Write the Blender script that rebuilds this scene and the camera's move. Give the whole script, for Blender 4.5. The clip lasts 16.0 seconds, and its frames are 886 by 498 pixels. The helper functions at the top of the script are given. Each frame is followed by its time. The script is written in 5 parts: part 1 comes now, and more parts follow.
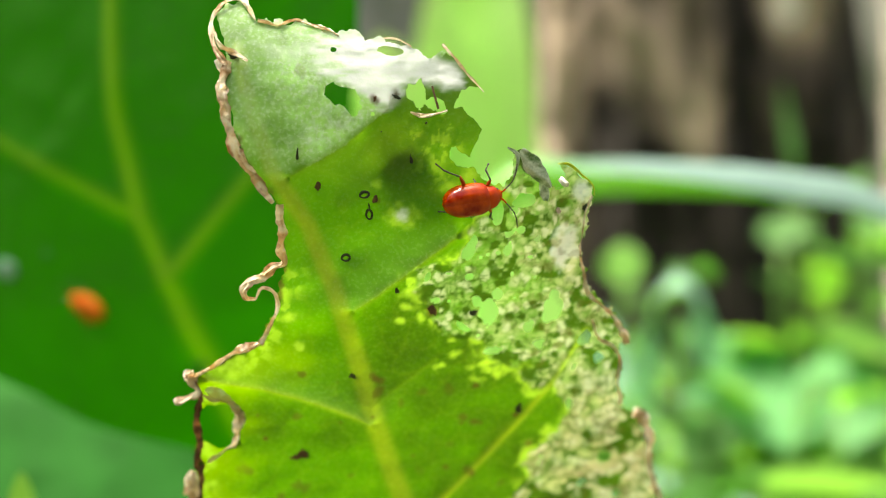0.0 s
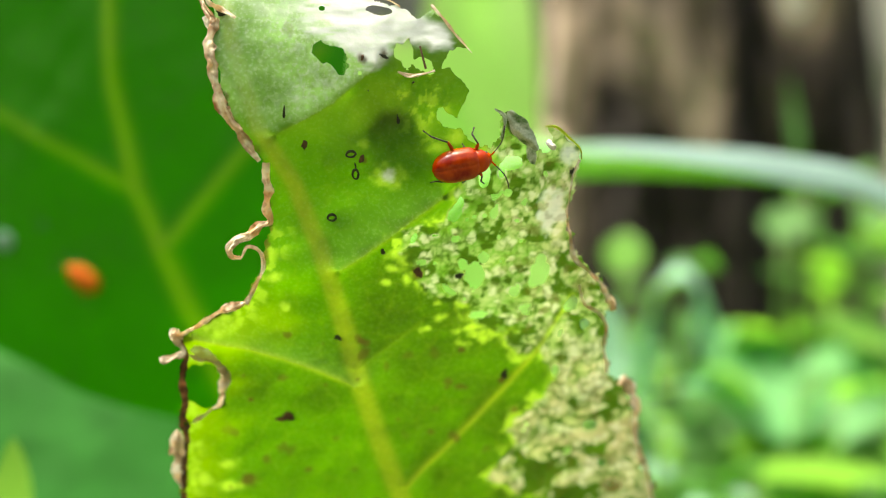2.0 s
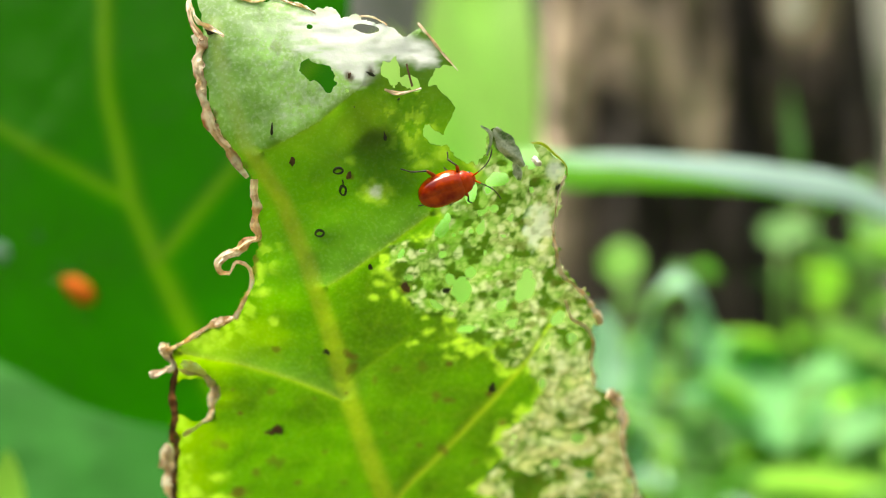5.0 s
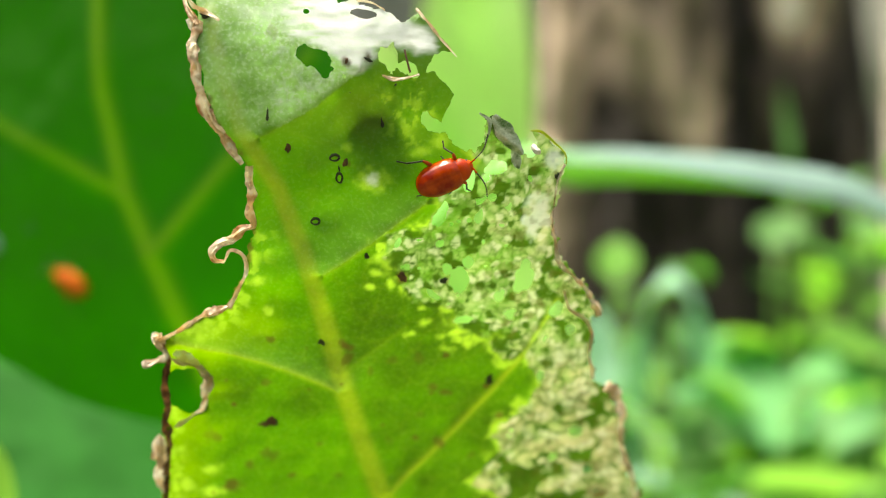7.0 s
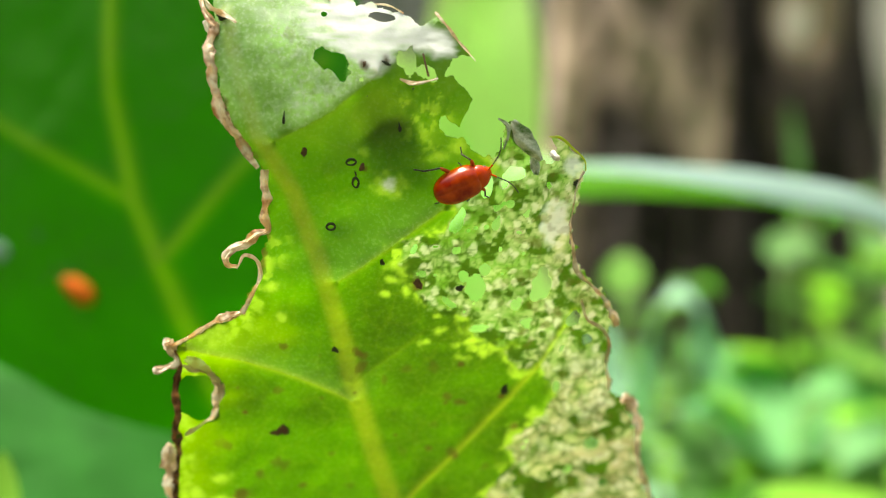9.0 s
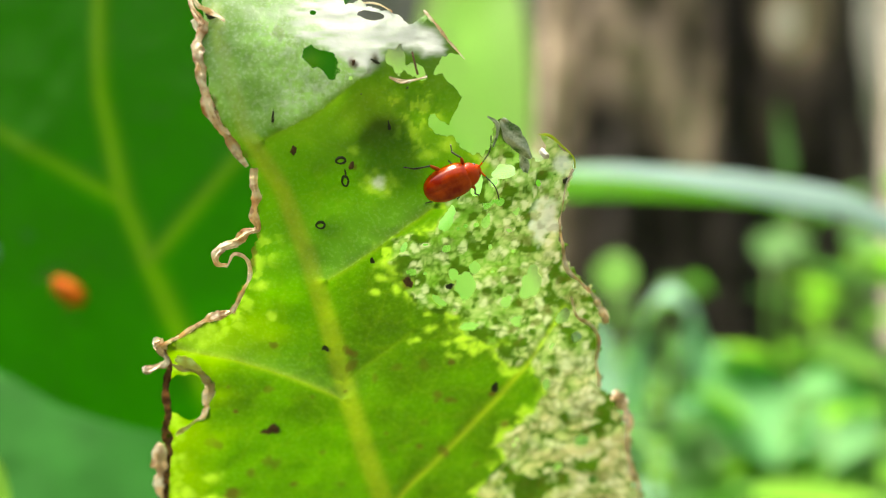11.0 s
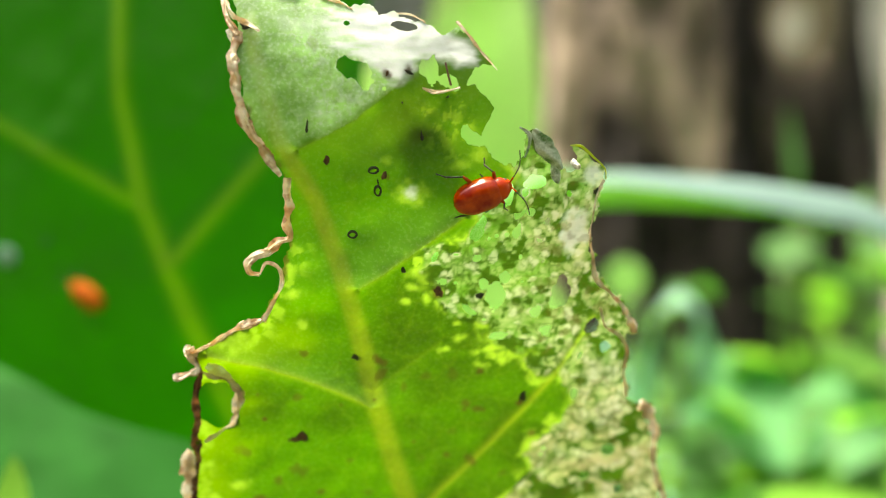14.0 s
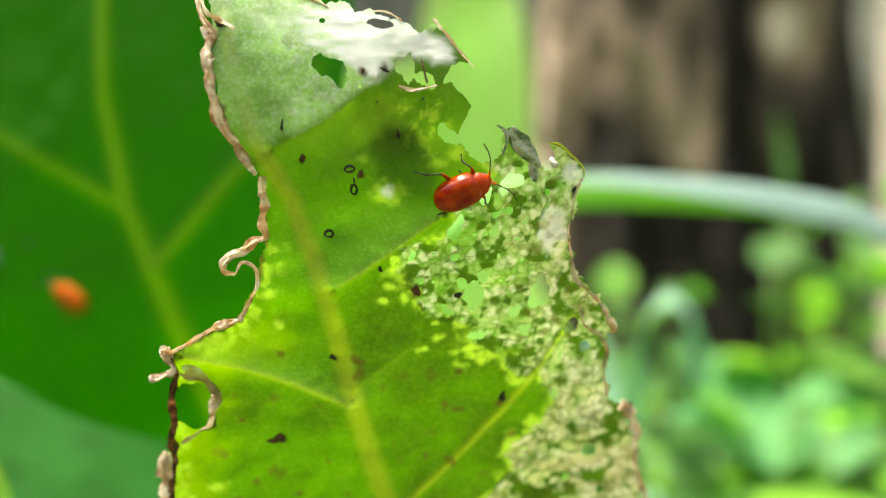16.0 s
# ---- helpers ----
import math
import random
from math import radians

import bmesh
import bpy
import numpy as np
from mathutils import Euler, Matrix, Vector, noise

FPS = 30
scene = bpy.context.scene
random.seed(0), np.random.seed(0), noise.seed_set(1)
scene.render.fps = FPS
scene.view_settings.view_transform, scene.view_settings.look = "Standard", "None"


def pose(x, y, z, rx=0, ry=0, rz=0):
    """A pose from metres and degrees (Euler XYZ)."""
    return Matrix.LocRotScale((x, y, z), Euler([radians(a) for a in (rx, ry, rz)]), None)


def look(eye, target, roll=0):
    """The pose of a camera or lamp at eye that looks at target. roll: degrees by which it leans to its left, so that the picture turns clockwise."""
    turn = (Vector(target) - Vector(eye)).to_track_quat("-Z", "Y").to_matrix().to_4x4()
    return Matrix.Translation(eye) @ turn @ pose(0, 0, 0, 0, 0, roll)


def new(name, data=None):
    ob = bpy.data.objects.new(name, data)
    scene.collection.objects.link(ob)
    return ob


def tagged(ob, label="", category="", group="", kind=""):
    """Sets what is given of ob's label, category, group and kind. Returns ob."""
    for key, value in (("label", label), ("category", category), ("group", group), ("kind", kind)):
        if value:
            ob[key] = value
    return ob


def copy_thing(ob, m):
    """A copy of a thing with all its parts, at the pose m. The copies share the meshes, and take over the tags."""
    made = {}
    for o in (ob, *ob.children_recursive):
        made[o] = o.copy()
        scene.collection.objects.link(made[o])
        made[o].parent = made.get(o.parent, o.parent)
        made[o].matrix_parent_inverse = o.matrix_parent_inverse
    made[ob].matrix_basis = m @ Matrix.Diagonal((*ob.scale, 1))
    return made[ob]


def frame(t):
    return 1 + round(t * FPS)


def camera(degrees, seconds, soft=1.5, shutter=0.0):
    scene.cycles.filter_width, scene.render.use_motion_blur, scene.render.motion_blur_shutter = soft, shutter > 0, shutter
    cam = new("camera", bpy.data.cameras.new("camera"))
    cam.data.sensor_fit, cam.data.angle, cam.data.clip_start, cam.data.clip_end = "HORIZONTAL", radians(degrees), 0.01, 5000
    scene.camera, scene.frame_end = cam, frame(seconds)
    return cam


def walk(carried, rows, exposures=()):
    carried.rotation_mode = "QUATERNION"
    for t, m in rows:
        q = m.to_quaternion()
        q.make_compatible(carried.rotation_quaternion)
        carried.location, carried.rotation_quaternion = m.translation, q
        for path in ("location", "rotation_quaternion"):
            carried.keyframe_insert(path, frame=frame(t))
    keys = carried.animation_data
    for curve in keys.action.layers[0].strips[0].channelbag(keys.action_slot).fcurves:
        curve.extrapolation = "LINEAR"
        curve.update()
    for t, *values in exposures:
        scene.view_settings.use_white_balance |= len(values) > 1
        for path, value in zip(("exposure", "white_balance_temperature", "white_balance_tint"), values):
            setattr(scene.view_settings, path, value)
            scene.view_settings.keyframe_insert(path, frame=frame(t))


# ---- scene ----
# ---- camera and its walk: a phone held about 11 cm from an eaten leaf ----
cam = camera(50.0, 16.0, soft=1.1)
cam.data.dof.use_dof = True
cam.data.dof.focus_distance = 0.1035
cam.data.dof.aperture_fstop = 9.5
ROWS = [
    (0.0, -0.00336, -0.00049, 0.40380, 90.00, 1.08, -0.04),
    (0.5, -0.00219, -0.00082, 0.40251, 89.62, 0.93, -0.17),
    (1.0, -0.00141, -0.00065, 0.40138, 89.62, 0.84, -0.10),
    (1.5, -0.00183, -0.00021, 0.40189, 89.72, 0.53, -0.23),
    (2.0, -0.00121, -0.00049, 0.40028, 89.58, 0.25, 0.30),
    (2.5, -0.00113, 0.00067, 0.39997, 89.33, 0.10, -0.44),
    (3.0, -0.00340, 0.00054, 0.40106, 89.94, 0.02, 0.24),
    (3.5, -0.00097, 0.00126, 0.40043, 89.79, -0.04, -0.66),
    (4.0, 0.00039, -0.00126, 0.40141, 89.95, 0.29, -0.18),
    (6.5, 0.00038, -0.00149, 0.40044, 90.02, 0.06, 0.70),
    (7.0, 0.00000, 0.00000, 0.40000, 90.00, 0.00, 0.00),
    (7.5, 0.00039, 0.00079, 0.39928, 90.09, -0.06, 0.28),
    (8.0, -0.00094, 0.00117, 0.39912, 90.49, -0.41, 0.06),
    (8.5, -0.00101, 0.00116, 0.39853, 90.99, -0.61, -0.03),
    (9.0, -0.00142, 0.00157, 0.39921, 90.84, -0.51, 0.23),
    (11.5, -0.00122, 0.00131, 0.39886, 90.90, -0.23, -0.34),
    (12.0, -0.00191, 0.00100, 0.39890, 90.67, -0.31, -0.06),
    (12.5, -0.00190, 0.00101, 0.39933, 91.05, -0.15, -0.24),
    (13.0, -0.00073, 0.00078, 0.39892, 90.73, -0.44, -0.42),
    (13.5, -0.00268, 0.00076, 0.39963, 90.84, -0.41, -0.29),
    (14.0, -0.00430, 0.00106, 0.39966, 91.05, -0.56, -0.08),
    (14.5, -0.00419, 0.00170, 0.39911, 90.89, -0.52, -0.41),
    (15.0, -0.00442, 0.00216, 0.39986, 91.14, -0.49, 0.02),
    (15.5, -0.00434, 0.00220, 0.39873, 91.13, -0.66, -0.11),
    (16.0, -0.00247, 0.00181, 0.39930, 91.21, -0.42, -0.44),
]
walk(cam, [(t, pose(x, y, z, rx, ry, rz)) for t, x, y, z, rx, ry, rz in ROWS], exposures=[(0.0, 1.41, 7200.0, 5.0), (12.5, 1.40, 7200.0, 5.0), (14.0, 1.43, 7200.0, 5.0), (15.0, 1.43, 7200.0, 5.0), (16.0, 1.33, 7200.0, 5.0)])

# ---- world and sun ----
SUN_UP, SUN_TURN = 72.0, -85.0  # degrees above the horizon; clockwise from straight ahead
world = bpy.data.worlds.new("world")
scene.world = world
world.use_nodes = True
wn = world.node_tree
sky = wn.nodes.new("ShaderNodeTexSky")
sky.sky_type = "NISHITA"
sky.sun_disc = False
sky.sun_elevation = radians(SUN_UP)
sky.sun_rotation = radians(SUN_TURN)
sky.dust_density = 7.0
sky.air_density = 0.7
sky.ozone_density = 0.3
wn.nodes["Background"].inputs["Strength"].default_value = 0.15
wn.links.new(sky.outputs[0], wn.nodes["Background"].inputs["Color"])
sun = new("sun", bpy.data.lights.new("sun", "SUN"))
sun.data.energy = 3.4
sun.data.angle = radians(18.0)
sun.data.color = (1.0, 0.95, 0.86)
sx, sy, sz = (math.sin(radians(SUN_TURN)) * math.cos(radians(SUN_UP)), math.cos(radians(SUN_TURN)) * math.cos(radians(SUN_UP)), math.sin(radians(SUN_UP)))
sun.matrix_world = look((sx * 10, sy * 10, sz * 10), (0, 0, 0.4))

MM = 0.001


# ---- small tools ----
TABLES = {}


def lattice(x, y, seed):
    """Smooth value noise from 0 to 1."""
    if seed not in TABLES:
        TABLES[seed] = np.random.RandomState(seed).rand(128, 128)
    table = TABLES[seed]
    xi, yi = np.floor(x).astype(int), np.floor(y).astype(int)
    fx, fy = x - xi, y - yi
    fx, fy = fx * fx * (3 - 2 * fx), fy * fy * (3 - 2 * fy)
    a, b = table[xi % 128, yi % 128], table[(xi + 1) % 128, yi % 128]
    c, d = table[xi % 128, (yi + 1) % 128], table[(xi + 1) % 128, (yi + 1) % 128]
    return (a * (1 - fx) + b * fx) * (1 - fy) + (c * (1 - fx) + d * fx) * fy


def rough(x, y, seed, octaves=3):
    """Layered noise round 0, about -0.5 to 0.5."""
    total, scale, gain = 0.0, 1.0, 1.0
    for k in range(octaves):
        total = total + gain * (lattice(x * scale + 17.3 * k, y * scale + 5.1 * k, seed + k) - 0.5)
        scale, gain = scale * 2.1, gain * 0.5
    return total


def step(lo, hi, x):
    u = np.clip((x - lo) / (hi - lo), 0, 1)
    return u * u * (3 - 2 * u)


def away(s, t, line):
    """Distance to a line of points, the side on which it lies (+1: left of its way, 0: past an end), and how far along the nearest place is (0 to 1)."""
    best, side, along = np.full(s.shape, 1e9), np.ones(s.shape), np.zeros(s.shape)
    for k, ((ax, ay), (bx, by)) in enumerate(zip(line[:-1], line[1:])):
        dx, dy = bx - ax, by - ay
        u = np.clip(((s - ax) * dx + (t - ay) * dy) / (dx * dx + dy * dy), 0, 1)
        d = np.hypot(s - ax - u * dx, t - ay - u * dy)
        near = d < best
        best = np.where(near, d, best)
        side = np.where(near, (dx * (t - ay) - dy * (s - ax)) / (math.hypot(dx, dy) * d + 1e-6), side)
        along = np.where(near, (k + u) / (len(line) - 1), along)
    return best, side, along


def inside(s, t, ring):
    """Distance to a closed outline, positive within it."""
    d = away(s, t, list(ring) + [ring[0]])[0]
    hit = np.zeros(s.shape, bool)
    for (ax, ay), (bx, by) in zip(ring, list(ring[1:]) + [ring[0]]):
        if ay != by:
            hit ^= ((ay > t) != (by > t)) & (s < (bx - ax) * (t - ay) / (by - ay) + ax)
    return np.where(hit, d, -d)


def cells(s, t, size, seed):
    """Uneven cells: a random number for each, and the distance from its border."""
    gx, gy = np.floor(s / size).astype(int), np.floor(t / size).astype(int)
    jit = np.random.RandomState(seed).rand(64, 64, 3)
    f1, f2, ident = np.full(s.shape, 1e9), np.full(s.shape, 1e9), np.zeros(s.shape)
    for i in (-1, 0, 1):
        for j in (-1, 0, 1):
            r = jit[(gx + i) % 64, (gy + j) % 64]
            d = np.hypot((gx + i + r[..., 0]) * size - s, (gy + j + r[..., 1]) * size - t)
            closer = d < f1
            f2 = np.where(closer, f1, np.minimum(f2, d))
            ident = np.where(closer, r[..., 2], ident)
            f1 = np.where(closer, d, f1)
    return ident, f2 - f1, f1 / size


def mesh_of(name, verts, faces, smooth=True, fields=None):
    me = bpy.data.meshes.new(name)
    me.from_pydata([tuple(v) for v in verts], [], [tuple(int(i) for i in f) for f in faces])
    if smooth:
        me.polygons.foreach_set("use_smooth", [True] * len(me.polygons))
    for key, values in (fields or {}).items():
        me.attributes.new(key, "FLOAT", "POINT").data.foreach_set("value", np.asarray(values, np.float32))
    me.update()
    return me


def part(name, me, material, parent=None, label=""):
    ob = new(name, me)
    if not me.materials:
        me.materials.append(material)
    ob.parent = parent
    return tagged(ob, label)


def thing(name, label, category, group="", kind="", at=None):
    ob = new(name)
    ob.empty_display_size = 0.01
    ob.matrix_basis = at if at is not None else Matrix()
    return tagged(ob, label, category, group, kind)


def tube(points, radii, sides=8, flat=1.0, crumple=0.0, seed=0):
    """A rounded rod along points; flat squashes it across, crumple roughens it."""
    p = np.array(points, float)
    r = np.interp(np.linspace(0, 1, len(p)), np.linspace(0, 1, len(radii)), radii)
    way = np.gradient(p, axis=0)
    way /= np.linalg.norm(way, axis=1)[:, None] + 1e-12
    up = np.array([0.12, 0.31, 0.94])
    kk, jj = np.meshgrid(np.arange(len(p)), np.arange(sides), indexing="ij")
    swell = r[:, None] * (1 + crumple * 3.0 * rough(kk * 0.30 + seed, jj * 0.7, 300, 2)) if crumple else r[:, None] + 0 * kk
    twist = 2.2 * crumple * lattice(np.arange(len(p)) * 0.16 + seed, np.full(len(p), 0.5), 310)
    verts, faces = [], []
    for k in range(len(p)):
        a = np.cross(way[k], up)
        a /= np.linalg.norm(a) + 1e-12
        b = np.cross(a, way[k])
        up = b.copy()
        ct, st = math.cos(twist[k]), math.sin(twist[k])
        a, b = a * ct + b * st, b * ct - a * st
        for j in range(sides):
            w = 2 * math.pi * j / sides
            verts.append(p[k] + a * math.cos(w) * swell[k, j] + b * math.sin(w) * swell[k, j] * flat)
    for k in range(len(p) - 1):
        for j in range(sides):
            faces.append((k * sides + j, k * sides + (j + 1) % sides, (k + 1) * sides + (j + 1) % sides, (k + 1) * sides + j))
    faces.append(tuple(range(sides))[::-1])
    faces.append(tuple(range((len(p) - 1) * sides, len(p) * sides)))
    return verts, faces


def rind(points, radii, sides=12, flat=0.3, seed=0):
    """A dried, flattened rim in short puckered segments; with how near each place is to a seam, and each segment's shade."""
    p = np.array(points, float)
    n = len(p)
    r = np.interp(np.linspace(0, 1, n), np.linspace(0, 1, len(radii)), radii)
    way = np.gradient(p, axis=0)
    way /= np.linalg.norm(way, axis=1)[:, None] + 1e-12
    length = np.concatenate([[0], np.cumsum(np.linalg.norm(np.diff(p, axis=0), axis=1))]) * 1000
    rnd = np.random.RandomState(seed)
    cuts = [-rnd.uniform(0, 1.0)]
    while cuts[-1] < length[-1] + 3:
        cuts.append(cuts[-1] + rnd.uniform(1.6, 4.6))
    cuts, tones, shifts, tilts, wides = np.array(cuts), rnd.rand(len(cuts)), rnd.uniform(-0.3, 0.3, len(cuts)), rnd.uniform(-1.0, 1.0, len(cuts)), rnd.uniform(0.75, 1.25, len(cuts))
    verts, faces, seam, shade = [], [], [], []
    for k in range(n):
        g = int(np.searchsorted(cuts, length[k], "right")) - 1
        size = cuts[g + 1] - cuts[g]
        ph = (length[k] - cuts[g]) / size
        near = min(ph, 1 - ph) * size
        mix = 0.5 - 0.5 * math.cos(math.pi * ph)
        shift, tilt = (q[g] * (1 - mix) + q[g + 1] * mix for q in (shifts, tilts))
        a = np.cross(way[k], (0, 0, 1.0))
        a /= np.linalg.norm(a) + 1e-12
        b = np.cross(a, way[k])
        ct, st = math.cos(tilt), math.sin(tilt)
        a, b = a * ct + b * st, b * ct - a * st
        w_ = 0.82 * r[k] * (0.6 + 0.4 * wides[g]) * (0.90 + 0.16 * math.sin(math.pi * ph)) * (1 + 0.7 * float(rough(np.array(length[k] * 0.9), np.array(seed * 1.7), 330, 3)))
        for j in range(sides):
            w = 2 * math.pi * j / sides
            lump = 1 + 0.50 * float(rough(np.array(length[k] * 0.9 + seed), np.array(j * 0.6), 320, 2))
            fold = 1.0 * float(rough(np.array(length[k] * 0.9 + 3.0 * seed), np.array(1.6 * math.cos(w) + 7), 350, 2))
            verts.append(p[k] + a * (math.cos(w) * w_ * lump + shift * r[k]) + b * w_ * (math.sin(w) * flat * lump + fold))
            seam.append(min(1.0, max(0.55 * math.exp(-(near / 0.22) ** 2), 0.95 * abs(math.cos(w)) ** 3 * (0.2 + 1.4 * float(lattice(np.array(length[k] * 0.9 + seed), np.array(0.3 * j), 340)))) * (0.10 + 1.0 * float(step(0.35, 0.70, lattice(np.array(length[k] * 1.1), np.array(seed * 0.9), 341))))))
            shade.append(tones[g])
    for k in range(n - 1):
        for j in range(sides):
            faces.append((k * sides + j, k * sides + (j + 1) % sides, (k + 1) * sides + (j + 1) % sides, (k + 1) * sides + j))
    faces.append(tuple(range(sides))[::-1])
    faces.append(tuple(range((n - 1) * sides, n * sides)))
    return verts, faces, {"seam": seam, "shade": shade}


def curve(points, n):
    """n places on a smooth line through points."""
    p = np.array(points, float)
    p = np.vstack([2 * p[0] - p[1], p, 2 * p[-1] - p[-2]])
    out = []
    for u in np.linspace(0, len(p) - 3 - 1e-9, n):
        k = int(u)
        f = u - k
        a, b, c, d = p[k:k + 4]
        out.append(0.5 * (2 * b + (c - a) * f + (2 * a - 5 * b + 4 * c - d) * f * f + (3 * b - a - 3 * c + d) * f ** 3))
    return np.array(out)


def sheet(fn, nu, nv):
    """A grid of points fn(u, v) with u and v from 0 to 1."""
    verts = [fn(i / nu, j / nv) for i in range(nu + 1) for j in range(nv + 1)]
    faces = [(i * (nv + 1) + j, (i + 1) * (nv + 1) + j, (i + 1) * (nv + 1) + j + 1, i * (nv + 1) + j + 1) for i in range(nu) for j in range(nv)]
    return verts, faces


def ball(cx, cy, cz, rx, ry, rz, nu=12, nv=16):
    def at(u, v):
        a, b = math.pi * u, 2 * math.pi * v
        return (cx + rx * math.cos(a), cy + ry * math.sin(a) * math.cos(b), cz + rz * math.sin(a) * math.sin(b))
    return sheet(at, nu, nv)


# ---- materials ----
def material(name):
    m = bpy.data.materials.new(name)
    m.use_nodes = True
    m.node_tree.nodes.clear()
    return m, m.node_tree


def put(nt, kind, **ins):
    n = nt.nodes.new(kind)
    for key, value in ins.items():
        socket = n.inputs[int(key[1:])] if key[0] == "i" and key[1:].isdigit() else n.inputs[key.replace("_", " ")]
        if isinstance(value, bpy.types.NodeSocket):
            nt.links.new(value, socket)
        else:
            socket.default_value = (*value, 1.0) if isinstance(value, tuple) and len(value) == 3 and socket.type == "RGBA" else value
    return n


def field(nt, key):
    n = nt.nodes.new("ShaderNodeAttribute")
    n.attribute_name = key
    return n.outputs["Fac"]


def blend(nt, fac, a, b):
    n = nt.nodes.new("ShaderNodeMix")
    n.data_type = "RGBA"
    for i, value in ((0, fac), (6, a), (7, b)):
        if isinstance(value, bpy.types.NodeSocket):
            nt.links.new(value, n.inputs[i])
        else:
            n.inputs[i].default_value = (*value, 1.0) if isinstance(value, tuple) else value
    return n.outputs[2]


def calc(nt, how, a, b=0.0):
    n = nt.nodes.new("ShaderNodeMath")
    n.operation = how
    for i, value in ((0, a), (1, b)):
        if isinstance(value, bpy.types.NodeSocket):
            nt.links.new(value, n.inputs[i])
        else:
            n.inputs[i].default_value = value
    return n.outputs[0]


def grain(nt, scale, detail=3.0, stretch=(1, 1, 1), lo=0.35, hi=0.65):
    """Noise over the thing's own space, spread from 0 to 1."""
    co = nt.nodes.new("ShaderNodeTexCoord")
    mp = put(nt, "ShaderNodeMapping", Vector=co.outputs["Object"], Scale=stretch)
    n = put(nt, "ShaderNodeTexNoise", Vector=mp.outputs[0], Scale=scale, Detail=detail)
    r = put(nt, "ShaderNodeMapRange", Value=n.outputs["Fac"], From_Min=lo, From_Max=hi)
    return r.outputs[0]


def bumped(nt, height, strength, distance):
    return put(nt, "ShaderNodeBump", Height=height, Strength=strength, Distance=distance).outputs[0]


def finish(nt, shader):
    put(nt, "ShaderNodeOutputMaterial", Surface=shader)


def leafy(name, green, through_green, gloss=0.45, share=0.5, mottle=0.25, vein=None, vein_through=None, shine=0.5):
    """A living leaf: it reflects green, and lets yellower light through."""
    m, nt = material(name)
    g = grain(nt, 90.0)
    info = nt.nodes.new("ShaderNodeObjectInfo")
    shift = calc(nt, "MULTIPLY", info.outputs["Random"], 0.4)
    dark = tuple(c * (1 - mottle) for c in green)
    light = tuple(min(1, c * (1 + mottle)) for c in green)
    col = blend(nt, g, dark, light)
    col = blend(nt, shift, col, tuple(min(1, c * 1.5) for c in green))
    thr = blend(nt, shift, through_green, tuple(min(1, c * 1.25) for c in through_green))
    if vein:
        f = field(nt, "vein")
        col = blend(nt, f, col, vein)
        thr = blend(nt, f, thr, vein_through)
    b = bumped(nt, grain(nt, 700.0), 0.15, 0.0006)
    p = put(nt, "ShaderNodeBsdfPrincipled", Base_Color=col, Roughness=gloss, Normal=b, Specular_IOR_Level=shine)
    tr = put(nt, "ShaderNodeBsdfTranslucent", Color=thr)
    finish(nt, put(nt, "ShaderNodeMixShader", i0=share, i1=p.outputs[0], i2=tr.outputs[0]).outputs[0])
    return m


def plain(name, dark, light, scale, gloss=0.8, relief=0.0, depth=0.001, stretch=(1, 1, 1), lo=0.35, hi=0.65):
    m, nt = material(name)
    g = grain(nt, scale, 4.0, stretch, lo, hi)
    fine = grain(nt, scale * 6, 2.0, stretch)
    col = blend(nt, calc(nt, "ADD", calc(nt, "MULTIPLY", g, 0.75), calc(nt, "MULTIPLY", fine, 0.25)), dark, light)
    args = {"Base_Color": col, "Roughness": gloss}
    if relief:
        args["Normal"] = bumped(nt, g, relief, depth)
    finish(nt, put(nt, "ShaderNodeBsdfPrincipled", **args).outputs[0])
    return m


